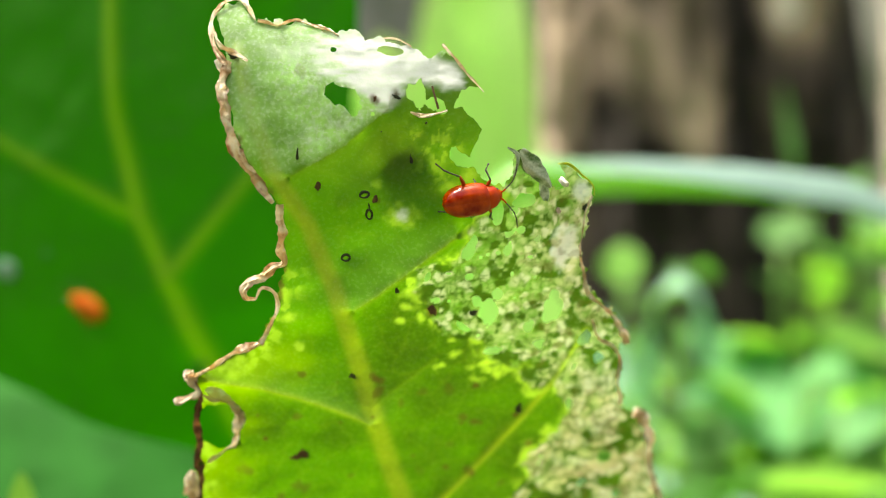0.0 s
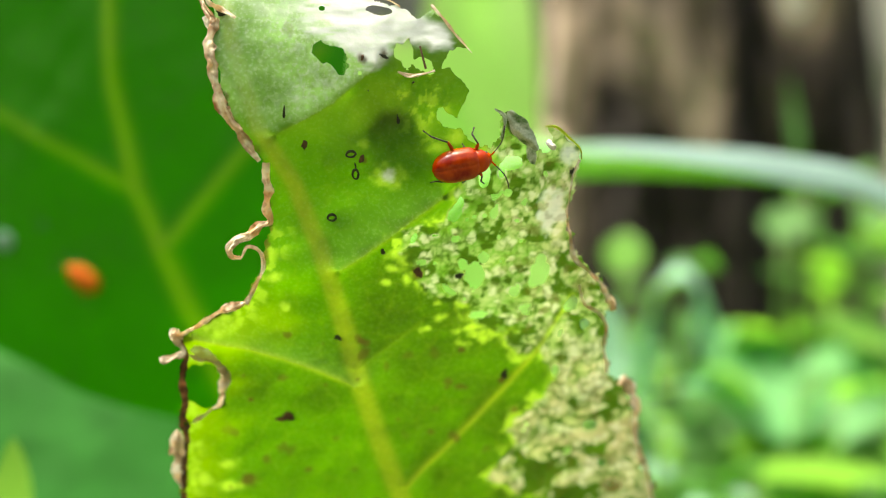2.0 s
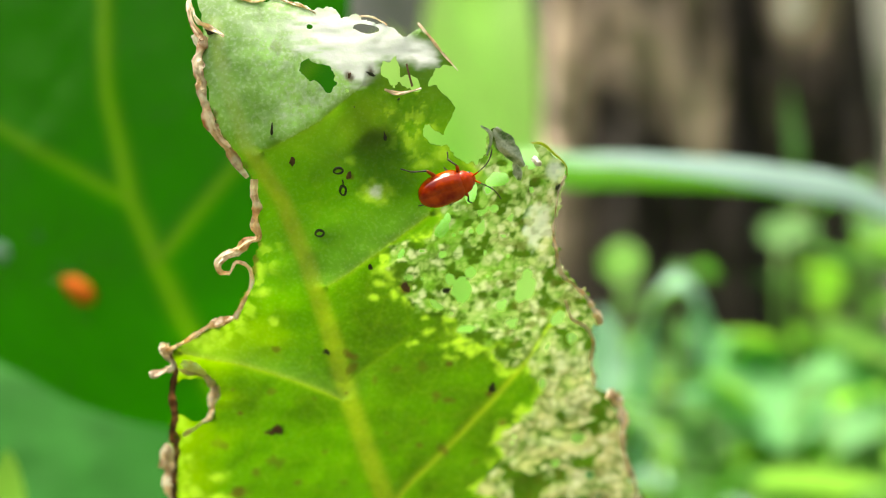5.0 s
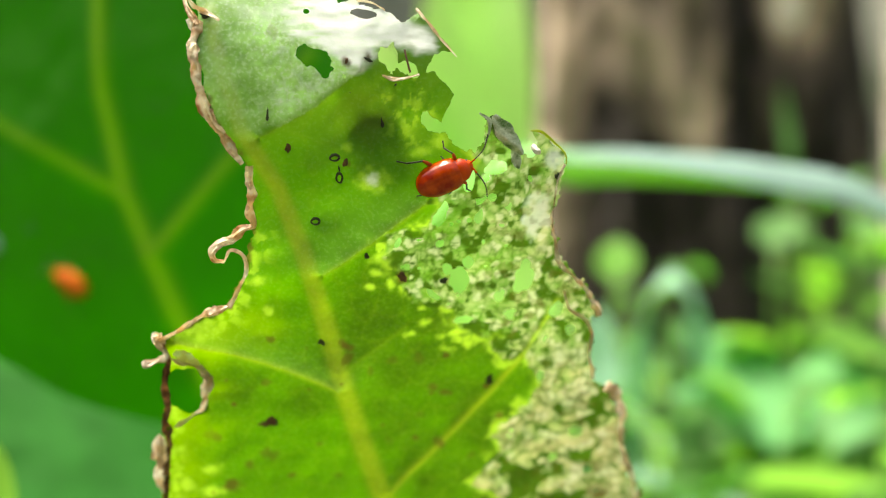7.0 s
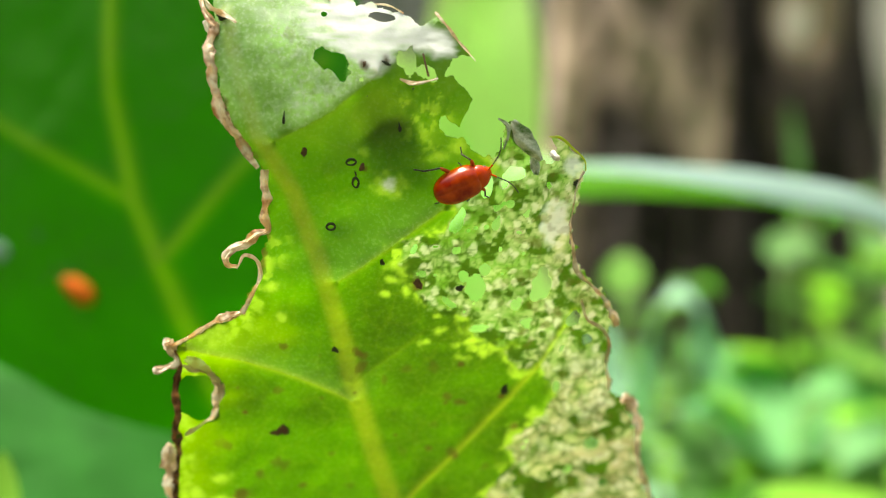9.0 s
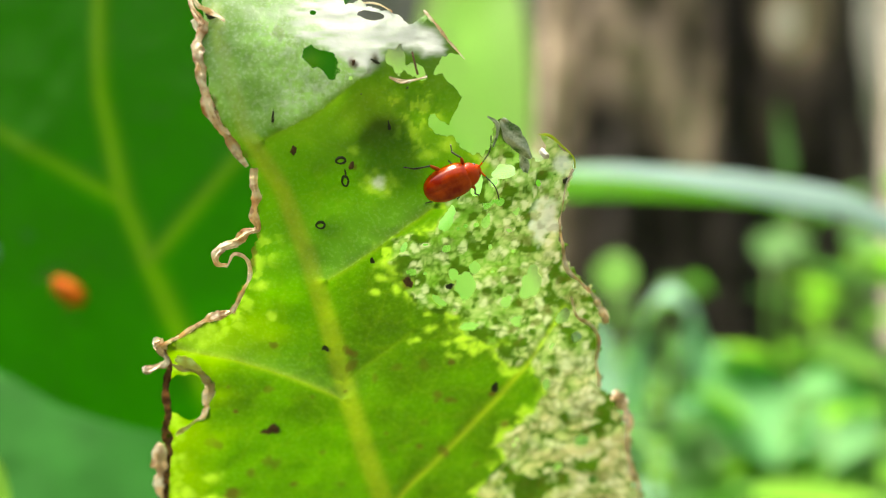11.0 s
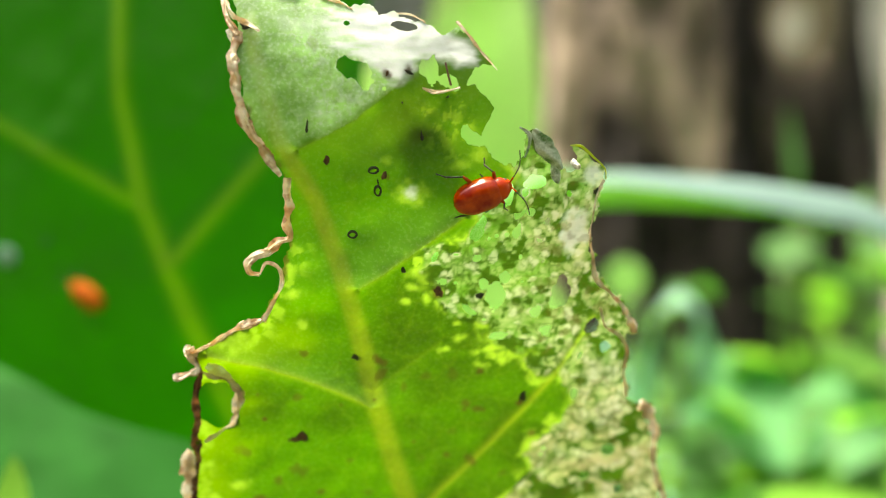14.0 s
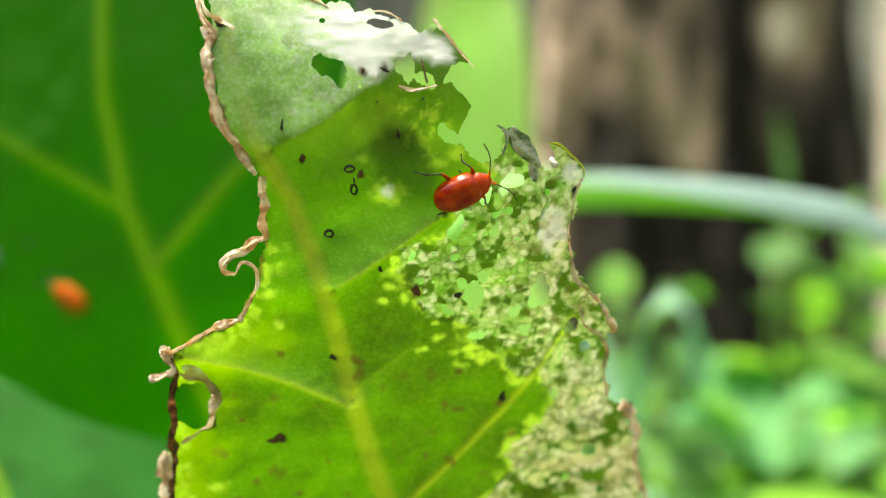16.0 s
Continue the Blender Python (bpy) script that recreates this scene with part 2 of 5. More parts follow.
def eaten_blade():
    m, nt = material("eaten_blade")
    patch, hairs, wisps = grain(nt, 180.0), grain(nt, 2600.0, 2.0), grain(nt, 900.0, 3.0, (1, 3, 1))
    col = blend(nt, patch, (0.070, 0.17, 0.012), (0.095, 0.20, 0.022))
    thr = blend(nt, patch, (0.092, 0.335, 0.001), (0.108, 0.38, 0.001))
    # darker through-colour where the blade's slope should dim it
    thr = blend(nt, field(nt, "deep"), thr, (0.044, 0.132, 0.001))
    ripe = field(nt, "ripe")
    thr = blend(nt, ripe, thr, (0.25, 0.52, 0.001))
    vein = field(nt, "vein")
    col = blend(nt, vein, col, (0.27, 0.31, 0.06))
    thr = blend(nt, vein, thr, (0.21, 0.34, 0.006))
    thin = field(nt, "thin")
    thr = blend(nt, thin, thr, (0.52, 0.90, 0.05))
    # paleness of the upper panel: reflected sky, put into both colours
    sky_sheen = field(nt, "sky_sheen")
    col = blend(nt, sky_sheen, col, (0.52, 0.96, 0.32))
    thr = blend(nt, sky_sheen, thr, (0.56, 1.0, 0.20))
    fuzz = put(nt, "ShaderNodeMapRange", Value=hairs, From_Min=0.56, From_Max=1.0, To_Max=0.80).outputs[0]
    flecks = grain(nt, 1700.0, 2.0, lo=0.42, hi=0.62)
    thr = blend(nt, calc(nt, "MULTIPLY", flecks, 0.10), thr, (0.34, 0.75, 0.02))
    fuzz = calc(nt, "MULTIPLY", fuzz, calc(nt, "ADD", 0.05, calc(nt, "MULTIPLY", sky_sheen, 1.0)))
    col = blend(nt, fuzz, col, (0.86, 0.97, 0.80))
    net = field(nt, "net")
    netcol = blend(nt, wisps, (0.028, 0.065, 0.005), (0.075, 0.105, 0.018))
    col = blend(nt, net, col, netcol)
    thr = blend(nt, net, thr, (0.055, 0.15, 0.004))
    skin = field(nt, "skin")
    tone = field(nt, "tone")
    skincol = blend(nt, calc(nt, "ADD", calc(nt, "MULTIPLY", tone, 0.8), calc(nt, "MULTIPLY", wisps, 0.2)), (0.11, 0.25, 0.03), (0.68, 0.68, 0.44))
    rosy = field(nt, "rosy")
    skincol = blend(nt, calc(nt, "MULTIPLY", rosy, 0.6), skincol, (0.86, 0.63, 0.47))
    col = blend(nt, skin, col, skincol)
    thr = blend(nt, skin, thr, blend(nt, calc(nt, "MULTIPLY", rosy, 0.5), blend(nt, tone, (0.17, 0.44, 0.02), (0.60, 0.64, 0.30)), (0.66, 0.50, 0.28)))
    # white: bleached tissue together with the sky's glare on it, as colour
    white = field(nt, "white")
    col = blend(nt, calc(nt, "MULTIPLY", white, calc(nt, "ADD", 0.8, calc(nt, "MULTIPLY", wisps, 0.2))), col, (0.92, 0.99, 1.0))
    thr = blend(nt, white, thr, (0.84, 0.95, 0.88))
    dry = field(nt, "dry")
    col = blend(nt, dry, col, (0.10, 0.065, 0.022))
    thr = blend(nt, dry, thr, (0.10, 0.08, 0.012))
    b = bumped(nt, hairs, calc(nt, "ADD", 0.06, calc(nt, "MULTIPLY", calc(nt, "MULTIPLY", sky_sheen, calc(nt, "SUBTRACT", 1.0, white)), 0.10)), 0.00014)
    b2 = put(nt, "ShaderNodeBump", Height=patch, Strength=0.12, Distance=0.0006, Normal=b).outputs[0]
    p = put(nt, "ShaderNodeBsdfPrincipled", Base_Color=col, Roughness=calc(nt, "SUBTRACT", 0.46, calc(nt, "MULTIPLY", white, 0.14)), Normal=b2, Specular_IOR_Level=calc(nt, "ADD", 0.35, calc(nt, "MULTIPLY", white, 0.35)))
    thr = blend(nt, 0.17, thr, (0.0, 0.0, 0.0))
    tr = put(nt, "ShaderNodeBsdfTranslucent", Color=thr)
    both = put(nt, "ShaderNodeMixShader", i0=calc(nt, "SUBTRACT", 0.55, calc(nt, "MULTIPLY", white, 0.15)), i1=p.outputs[0], i2=tr.outputs[0]).outputs[0]
    clear = put(nt, "ShaderNodeBsdfTransparent", Color=(0.9, 1.0, 0.8))
    finish(nt, put(nt, "ShaderNodeMixShader", i0=calc(nt, "MULTIPLY", skin, 0.26), i1=both, i2=clear.outputs[0]).outputs[0])
    return m


def lacquer(name, dark, light, gloss=0.16, dimples=0.16, coat=0.5):
    m, nt = material(name)
    col = blend(nt, grain(nt, 500.0), dark, light)
    b = bumped(nt, grain(nt, 2600.0, 2.0), dimples, 0.00010)
    p = put(nt, "ShaderNodeBsdfPrincipled", Base_Color=col, Roughness=gloss, Normal=b, Coat_Weight=coat, Coat_Roughness=0.07, Coat_IOR=1.45, Specular_IOR_Level=0.05)
    finish(nt, p.outputs[0])
    return m


def dried(name, dark, light, line):
    """Dead rim: cream or tan segments with brown seams, a little light coming through."""
    m, nt = material(name)
    fibre = grain(nt, 1500.0, 3.0)
    blotch = grain(nt, 620.0, 3.0, lo=0.42, hi=0.58)
    col = blend(nt, calc(nt, "ADD", calc(nt, "MULTIPLY", field(nt, "shade"), 0.3), calc(nt, "MULTIPLY", blotch, 0.7)), dark, light)
    col = blend(nt, calc(nt, "MULTIPLY", grain(nt, 900.0, 2.0, (1, 1, 1), 0.58, 0.68), 0.45), col, line)
    col = blend(nt, calc(nt, "MULTIPLY", field(nt, "seam"), calc(nt, "ADD", 0.72, calc(nt, "MULTIPLY", grain(nt, 700.0), 0.28))), col, line)
    p = put(nt, "ShaderNodeBsdfPrincipled", Base_Color=col, Roughness=0.55, Normal=bumped(nt, fibre, 0.4, 0.0002))
    tr = put(nt, "ShaderNodeBsdfTranslucent", Color=col)
    finish(nt, put(nt, "ShaderNodeMixShader", i0=0.45, i1=p.outputs[0], i2=tr.outputs[0]).outputs[0])
    return m


BLADE = eaten_blade()
DRY_RIM = dried("dried_rim", (0.78, 0.58, 0.32), (0.98, 0.94, 0.80), (0.40, 0.18, 0.06))
PALE_RIM = dried("bleached_rim", (0.74, 0.60, 0.38), (0.98, 0.97, 0.90), (0.40, 0.22, 0.10))
BROWN_RIM = dried("brown_rim", (0.10, 0.04, 0.015), (0.58, 0.32, 0.16), (0.05, 0.018, 0.008))
RIB = leafy("pale_rib", (0.26, 0.34, 0.06), (0.50, 0.58, 0.04), 0.5, 0.55, 0.15)
DRY = plain("dried_tissue", (0.16, 0.065, 0.02), (0.95, 0.76, 0.50), 430.0, 0.6, 0.5, 0.0003, lo=0.40, hi=0.58)
BROWN = plain("brown_tissue", (0.06, 0.02, 0.008), (0.50, 0.24, 0.10), 500.0, 0.7, 0.5, 0.0003, lo=0.42, hi=0.68)
PALE = plain("bleached_tissue", (0.60, 0.50, 0.34), (0.95, 0.93, 0.86), 900.0, 0.55, 0.4, 0.0003)
GREY = plain("withered_tissue", (0.08, 0.20, 0.04), (0.64, 0.74, 0.60), 760.0, 0.8, 0.35, 0.0003, lo=0.36, hi=0.60)
GLINT_SCRAP = plain("white_glint", (0.80, 0.80, 0.74), (0.95, 0.95, 0.92), 900.0, 0.4)
MARK = plain("dark_speck", (0.008, 0.012, 0.004), (0.03, 0.045, 0.012), 2000.0, 0.5)
RUST = plain("rusty_speck", (0.05, 0.03, 0.01), (0.16, 0.08, 0.03), 2000.0, 0.7)
SHELL = lacquer("orange_shell", (0.28, 0.012, 0.0001), (0.56, 0.066, 0.0002), 0.22, 0.14, 0.9)
NECK = lacquer("neck_shell", (0.50, 0.038, 0.0005), (0.62, 0.070, 0.001), 0.2, 0.12, 0.8)
OLD_SHELL = lacquer("dull_orange_shell", (0.42, 0.085, 0.006), (0.58, 0.17, 0.012), 0.5, 0.1, 0.08)
LIMB = plain("dark_limb", (0.012, 0.010, 0.010), (0.05, 0.04, 0.035), 3000.0, 0.35)
THIGH = lacquer("orange_thigh", (0.32, 0.04, 0.01), (0.55, 0.10, 0.02), 0.3)
BROAD = leafy("broad_leaf", (0.022, 0.14, 0.004), (0.02, 0.27, 0.001), 0.6, 0.5, 0.15, (0.20, 0.38, 0.02), (0.16, 0.50, 0.004), 0.2)
UNDER = leafy("lower_leaf", (0.022, 0.16, 0.018), (0.03, 0.34, 0.012), 0.9, 0.4, 0.2, (0.06, 0.18, 0.04), (0.07, 0.28, 0.02))
WEED = leafy("weed_leaf", (0.10, 0.26, 0.028), (0.24, 0.60, 0.045), 0.65, 0.5, 0.2)
WEED_DARK = leafy("weed_leaf_deep", (0.055, 0.17, 0.03), (0.085, 0.30, 0.025), 0.65, 0.45, 0.2)
LIME = leafy("lime_leaf", (0.27, 0.52, 0.12), (0.64, 0.98, 0.30), 0.6, 0.62, 0.15)
BLUISH = leafy("bluish_leaf", (0.26, 0.47, 0.36), (0.18, 0.52, 0.24), 0.55, 0.35, 0.15)
# grass: sky sheen put in the vein colour; green copy for the backlit side
GRASS = leafy("grass_blade", (0.14, 0.40, 0.06), (0.14, 0.60, 0.05), 0.30, 0.3, 0.1, (0.22, 0.34, 0.32), (0.13, 0.42, 0.20))
GRASS_GREEN = leafy("grass_green", (0.10, 0.30, 0.004), (0.17, 0.66, 0.001), 0.6, 0.6, 0.1)
STALK = leafy("green_stalk", (0.10, 0.22, 0.04), (0.15, 0.30, 0.03), 0.5, 0.2, 0.2)
BARK, bark_nt = material("bark")
bark_streak, bark_blotch = grain(bark_nt, 22.0, 4.0, (1, 1, 0.4), 0.34, 0.66), grain(bark_nt, 13.0, 3.0, (1, 1, 0.6), 0.36, 0.64)
bark_sum = calc(bark_nt, "ADD", calc(bark_nt, "MULTIPLY", calc(bark_nt, "ADD", calc(bark_nt, "MULTIPLY", bark_streak, 0.22), calc(bark_nt, "MULTIPLY", bark_blotch, 0.30)), calc(bark_nt, "ADD", 0.35, field(bark_nt, "tone"))), calc(bark_nt, "SUBTRACT", field(bark_nt, "tone"), 0.30))
finish(bark_nt, put(bark_nt, "ShaderNodeBsdfPrincipled", Base_Color=blend(bark_nt, calc(bark_nt, "MULTIPLY", calc(bark_nt, "SUBTRACT", field(bark_nt, "tone"), 0.70), 2.5), blend(bark_nt, bark_sum, (0.008, 0.005, 0.002), (0.66, 0.53, 0.38)), (0.70, 0.66, 0.58)), Roughness=0.9, Normal=bumped(bark_nt, bark_streak, 1.0, 0.02)).outputs[0])
PALE_BARK = plain("pale_bark", (0.36, 0.32, 0.25), (0.74, 0.70, 0.60), 22.0, 0.9, 0.6, 0.006)
WEED_LIGHT = leafy("weed_leaf_light", (0.14, 0.33, 0.045), (0.23, 0.53, 0.06), 0.65, 0.5, 0.15)
MINT = leafy("mint_leaf", (0.13, 0.38, 0.13), (0.16, 0.60, 0.13), 0.65, 0.45, 0.15)
SOIL = plain("soil", (0.025, 0.028, 0.012), (0.07, 0.075, 0.03), 12.0, 0.95, 0.6, 0.02)
FAR = plain("far_thicket", (0.08, 0.11, 0.06), (0.30, 0.31, 0.26), 1.8, 0.95)

# ---- ground, far thicket, trunk ----
gx = np.concatenate([-np.geomspace(60, 0.3, 22), np.linspace(-0.25, 0.25, 6), np.geomspace(0.3, 60, 22)])
gv, gf = [], []
for a in gx:
    for b in gx:
        near = max(0.0, 1 - math.hypot(a, b) / 4)
        gv.append((a, b + 0.5, 0.03 * near * float(rough(np.array(a * 3.0), np.array(b * 3.0), 5)) - 0.01))
w = len(gx)
gf = [(i * w + j, (i + 1) * w + j, (i + 1) * w + j + 1, i * w + j + 1) for i in range(w - 1) for j in range(w - 1)]
ground = tagged(part("ground", mesh_of("ground", gv, gf), SOIL), "bare brown garden soil between weeds", "ground", kind="structure")


# beyond the part ahead, the ring is added unseen to block low sky light
def thicket(u, v):
    a = 2 * math.pi * u
    r = 5.2 + 0.5 * math.sin(9 * a) + 0.3 * math.sin(23 * a + 1) + 0.5 * v
    return (r * math.sin(a), r * math.cos(a) + 0.5, v * (3.9 + 0.45 * math.sin(13 * a) + 0.3 * math.sin(31 * a)) - 0.1)


tagged(part("backdrop", mesh_of("backdrop", *sheet(thicket, 120, 6)), FAR), "grey-green thicket ahead, continued unseen all round as a sky screen", "hedge", kind="structure")


# bark that is paler (+), or sunk with shade put into its tone (-), in furrows and near the foot: turn round the trunk,
# height, their half sizes, how much
BARK_PALE_SHADE = [(4.12, 0.62, 0.42, 0.10, 0.16), (3.34, 0.60, 0.24, 0.22, 0.95), (4.44, 0.515, 0.11, 0.050, 0.50), (4.96, 0.630, 0.12, 0.032, 1.0), (4.57, 0.427, 0.11, 0.035, 0.22), (4.20, 0.60, 0.18, 0.05, 0.16),
              (4.69, 0.55, 0.09, 0.11, -0.34), (3.86, 0.515, 0.15, 0.04, -0.32), (4.22, 0.40, 0.50, 0.07, -0.30), (4.69, 0.42, 0.5, 0.09, -0.10)]


def bark_tone(a, z):
    return 0.215 + sum(k * math.exp(-(abs((a - a0) / da) ** 2.4 + abs((z - z0) / dz) ** 2.4)) for a0, z0, da, dz, k in BARK_PALE_SHADE)


def trunk_at(u, v):
    a, z = 2 * math.pi * u, -0.05 + 2.6 * v
    ridge = 0.007 * math.sin(11 * a + 1.2 * math.sin(2.1 * z)) + 0.005 * math.sin(23 * a + 3 * z)
    lump = 0.04 * float(rough(np.array(3.2 * math.cos(a) + 6 + z * 2.4), np.array(3.2 * math.sin(a) + 6), 12))
    flare = 0.07 * math.exp(-max(z, 0) / 0.06) + 0.035 * min(0.0, bark_tone(a, z) - 0.215)
    r = (0.178 - 0.012 * z + ridge + lump * 0.6 + flare) * min(1.0, ((1 - v) / 0.04) ** 0.5)
    return (0.286 + r * math.cos(a), 1.064 + r * math.sin(a), z)


trunk = thing("tree", "rough brown tree trunk with pale patches and shade-darkened furrows", "tree")
part("trunk", mesh_of("trunk", *sheet(trunk_at, 200, 130), True, {"tone": [bark_tone(2 * math.pi * i / 200, -0.05 + 2.6 * j / 130) for i in range(201) for j in range(131)]}), BARK, trunk)


def bark_plate(u0, v0, du, dv, seed):
    """A raised, ragged plate of bark."""
    tones = []

    def at(u, v):
        q, w_ = 2 * u - 1, 2 * v - 1
        edge = 1 + 0.5 * float(rough(np.array(3.0 * v + seed), np.array(0.3), seed))
        pu, pv = u0 + du * q * edge * (1 - 0.5 * abs(w_) ** 3), v0 + dv * w_
        x, y, z = trunk_at(pu, pv)
        tones.append(bark_tone(2 * math.pi * pu, z) + 0.05 * math.sin(seed))
        lift = 0.010 * (1 - q ** 4) * (1 - w_ ** 4)
        out = Vector((x - 0.286, y - 1.064, 0)).normalized() * (lift - 0.003)
        return (x + out.x, y + out.y, z)
    grid = sheet(at, 8, 10)
    return mesh_of("bark_plate", *grid, True, {"tone": tones})


plate_rnd = np.random.RandomState(19)
for k in range(60):
    part("bark_plate", bark_plate(plate_rnd.uniform(0.46, 1.0), plate_rnd.uniform(0.0, 0.42), plate_rnd.uniform(0.009, 0.022), plate_rnd.uniform(0.014, 0.036), k), BARK, trunk)


pale_tree = thing("tree", "slim pale grey tree behind the big trunk", "tree")
part("trunk", mesh_of("slim_trunk", *tube(curve([(0.868, 1.7, -0.05), (0.863, 1.71, 0.6), (0.866, 1.70, 1.4), (0.85, 1.72, 2.3)], 60), [0.058, 0.052, 0.048, 0.036], 24, 1.0, 0.05, 4)), PALE_BARK, pale_tree)


# ---- leaf blades ----
def blade(f, s, t, z, fields, owner, count):
    """Thin pieces of a blade on the grid (s, t) in millimetres where f is positive, the rim drawn onto f = 0: one mesh for each owner."""
    ds, dt = s[1, 0] - s[0, 0], t[0, 1] - t[0, 0]
    gs, gt = np.gradient(f, ds, dt)
    quad = (f[:-1, :-1] + f[1:, :-1] + f[1:, 1:] + f[:-1, 1:]) > 0
    n0, n1 = f.shape
    idx = np.arange(n0 * n1).reshape(n0, n1)
    used, ones = np.zeros((n0, n1), int), quad.astype(int)
    for sl in ((slice(0, -1), slice(0, -1)), (slice(1, None), slice(0, -1)), (slice(1, None), slice(1, None)), (slice(0, -1), slice(1, None))):
        used[sl] += ones
    rim = (used > 0) & (used < 4)
    g2 = np.maximum(gs * gs + gt * gt, 0.15)
    cap = 0.7 * ds
    ms, mt = np.clip(-f * gs / g2, -cap, cap) * rim, np.clip(-f * gt / g2, -cap, cap) * rim
    out = []
    for k in range(count):
        mine = quad & (owner[:-1, :-1] == k)
        faces = np.stack([idx[:-1, :-1][mine], idx[1:, :-1][mine], idx[1:, 1:][mine], idx[:-1, 1:][mine]], 1)
        keep = np.unique(faces)
        remap = np.full(n0 * n1, -1)
        remap[keep] = np.arange(len(keep))
        verts = np.stack([(s + ms).ravel()[keep], (t + mt).ravel()[keep], z.ravel()[keep]], 1) * MM
        out.append(mesh_of("blade", verts.tolist(), remap[faces].tolist(), True, {a: v.ravel()[keep] for a, v in fields.items()}))
    return out


OUTLINE = [(-19.9, 28.6), (-18.7, 29.8), (-17.0, 30.2), (-15.6, 28.3), (-13.5, 28.0), (-11.4, 28.4), (-7.7, 27.6), (-2.0, 26.6), (1.4, 26.1),
           (3.1, 24.9), (4.7, 26.1), (8.2, 22.4), (6.2, 22.2), (5.4, 20.4), (6.5, 20.3), (7.2, 19.3), (8.3, 18.2), (7.7, 16.8), (7.2, 14.7), (6.2, 15.8), (5.5, 16.8), (4.8, 15.8), (4.7, 14.8), (6.2, 14.4), (7.5, 13.9), (8.6, 12.4),
           (10.8, 12.1), (12.0, 13.2), (11.8, 15.8), (13.3, 15.9), (15.8, 13.2), (17.0, 11.2), (18.3, 12.0), (17.5, 14.3), (21.4, 11.6), (20.2, 4.1),
           (21.4, -0.2), (25.4, -4.8), (27.1, -8.0), (26.9, -12.1), (28.3, -18.1), (31.0, -20.0), (34.1, -29.9), (37.0, -38.0), (36.0, -52.0), (22.0, -66.0)]
OUTLINE += [(10.0, -72.0), (-4.0, -68.0), (-20.0, -54.0), (-25.6, -34.1), (-25.2, -25.4), (-24.1, -18.1), (-24.1, -11.0), (-20.2, -8.3), (-16.3, -6.4),
            (-14.6, -2.7), (-13.4, 3.7), (-13.8, 10.1), (-17.6, 15.5), (-18.7, 19.4), (-19.3, 22.2), (-18.9, 24.1)]
MIDRIB = [(-17.6, 25.5), (-16.8, 21.7), (-14.2, 13.8), (-10.6, 7.9), (-7.7, 0.2), (-4.8, -10.8), (-3.1, -18.0), (-1.0, -25.6), (2.0, -34.7), (5.5, -50.0), (10.0, -72.0)]
VEINS = [  # line, ridge height, softness on its left and on its right, width, paleness
    ([(-12.4, 13.3), (-6.4, 16.7), (-1.6, 20.6)], 0.9, 5.0, 1.2, 0.35, 0.25),
    ([(-5.7, -2.0), (-0.1, 2.0), (5.7, 6.6)], 0.9, 5.0, 1.3, 0.40, 0.45),
    ([(2.7, -33.5), (7.6, -27.9), (13.7, -20.6), (18.8, -13.4), (21.9, -6.2)], 0.4, 1.5, 1.5, 0.50, 0.9),
    ([(-3.8, -15.2), (0.1, -12.4), (4.0, -9.0)], 0.35, 3.0, 1.2, 0.35, 0.15),
    ([(-3.8, -17.6), (-10.5, -14.7), (-15.7, -12.8), (-22.7, -11.2)], 0.7, 1.2, 4.0, 0.50, 0.75),
]
LACE = [(10.6, 11.0), (6.6, 5.2), (2.4, 2.6), (1.7, -1.1), (4.2, -4.8), (8.6, -7.2), (9.6, -11.2), (14.4, -11.5), (18.2, -14.2), (20.2, -16.0), (20.2, -20.2),
        (17.6, -23.9), (17.2, -27.8), (14.6, -32.9), (23.3, -38.7), (30, -50), (42, -50), (42, 14), (18, 16), (14, 18), (11, 16)]
# bleached tip; the sky's glare on it is part of this white
WHITE = [(-15.9, 26.0), (-11.7, 26.9), (-6.8, 27.4), (-1.3, 27.2), (1.7, 26.6), (4.1, 24.8), (6.3, 23.8), (6.4, 22.4), (4.4, 22.4), (3.7, 23.1), (1.5, 23.4), (0.0, 22.3), (-1.6, 20.6), (-2.9, 20.6), (-4.0, 22.0), (-6.3, 22.9), (-9.0, 23.3), (-11.7, 24.5), (-14.7, 25.4)]
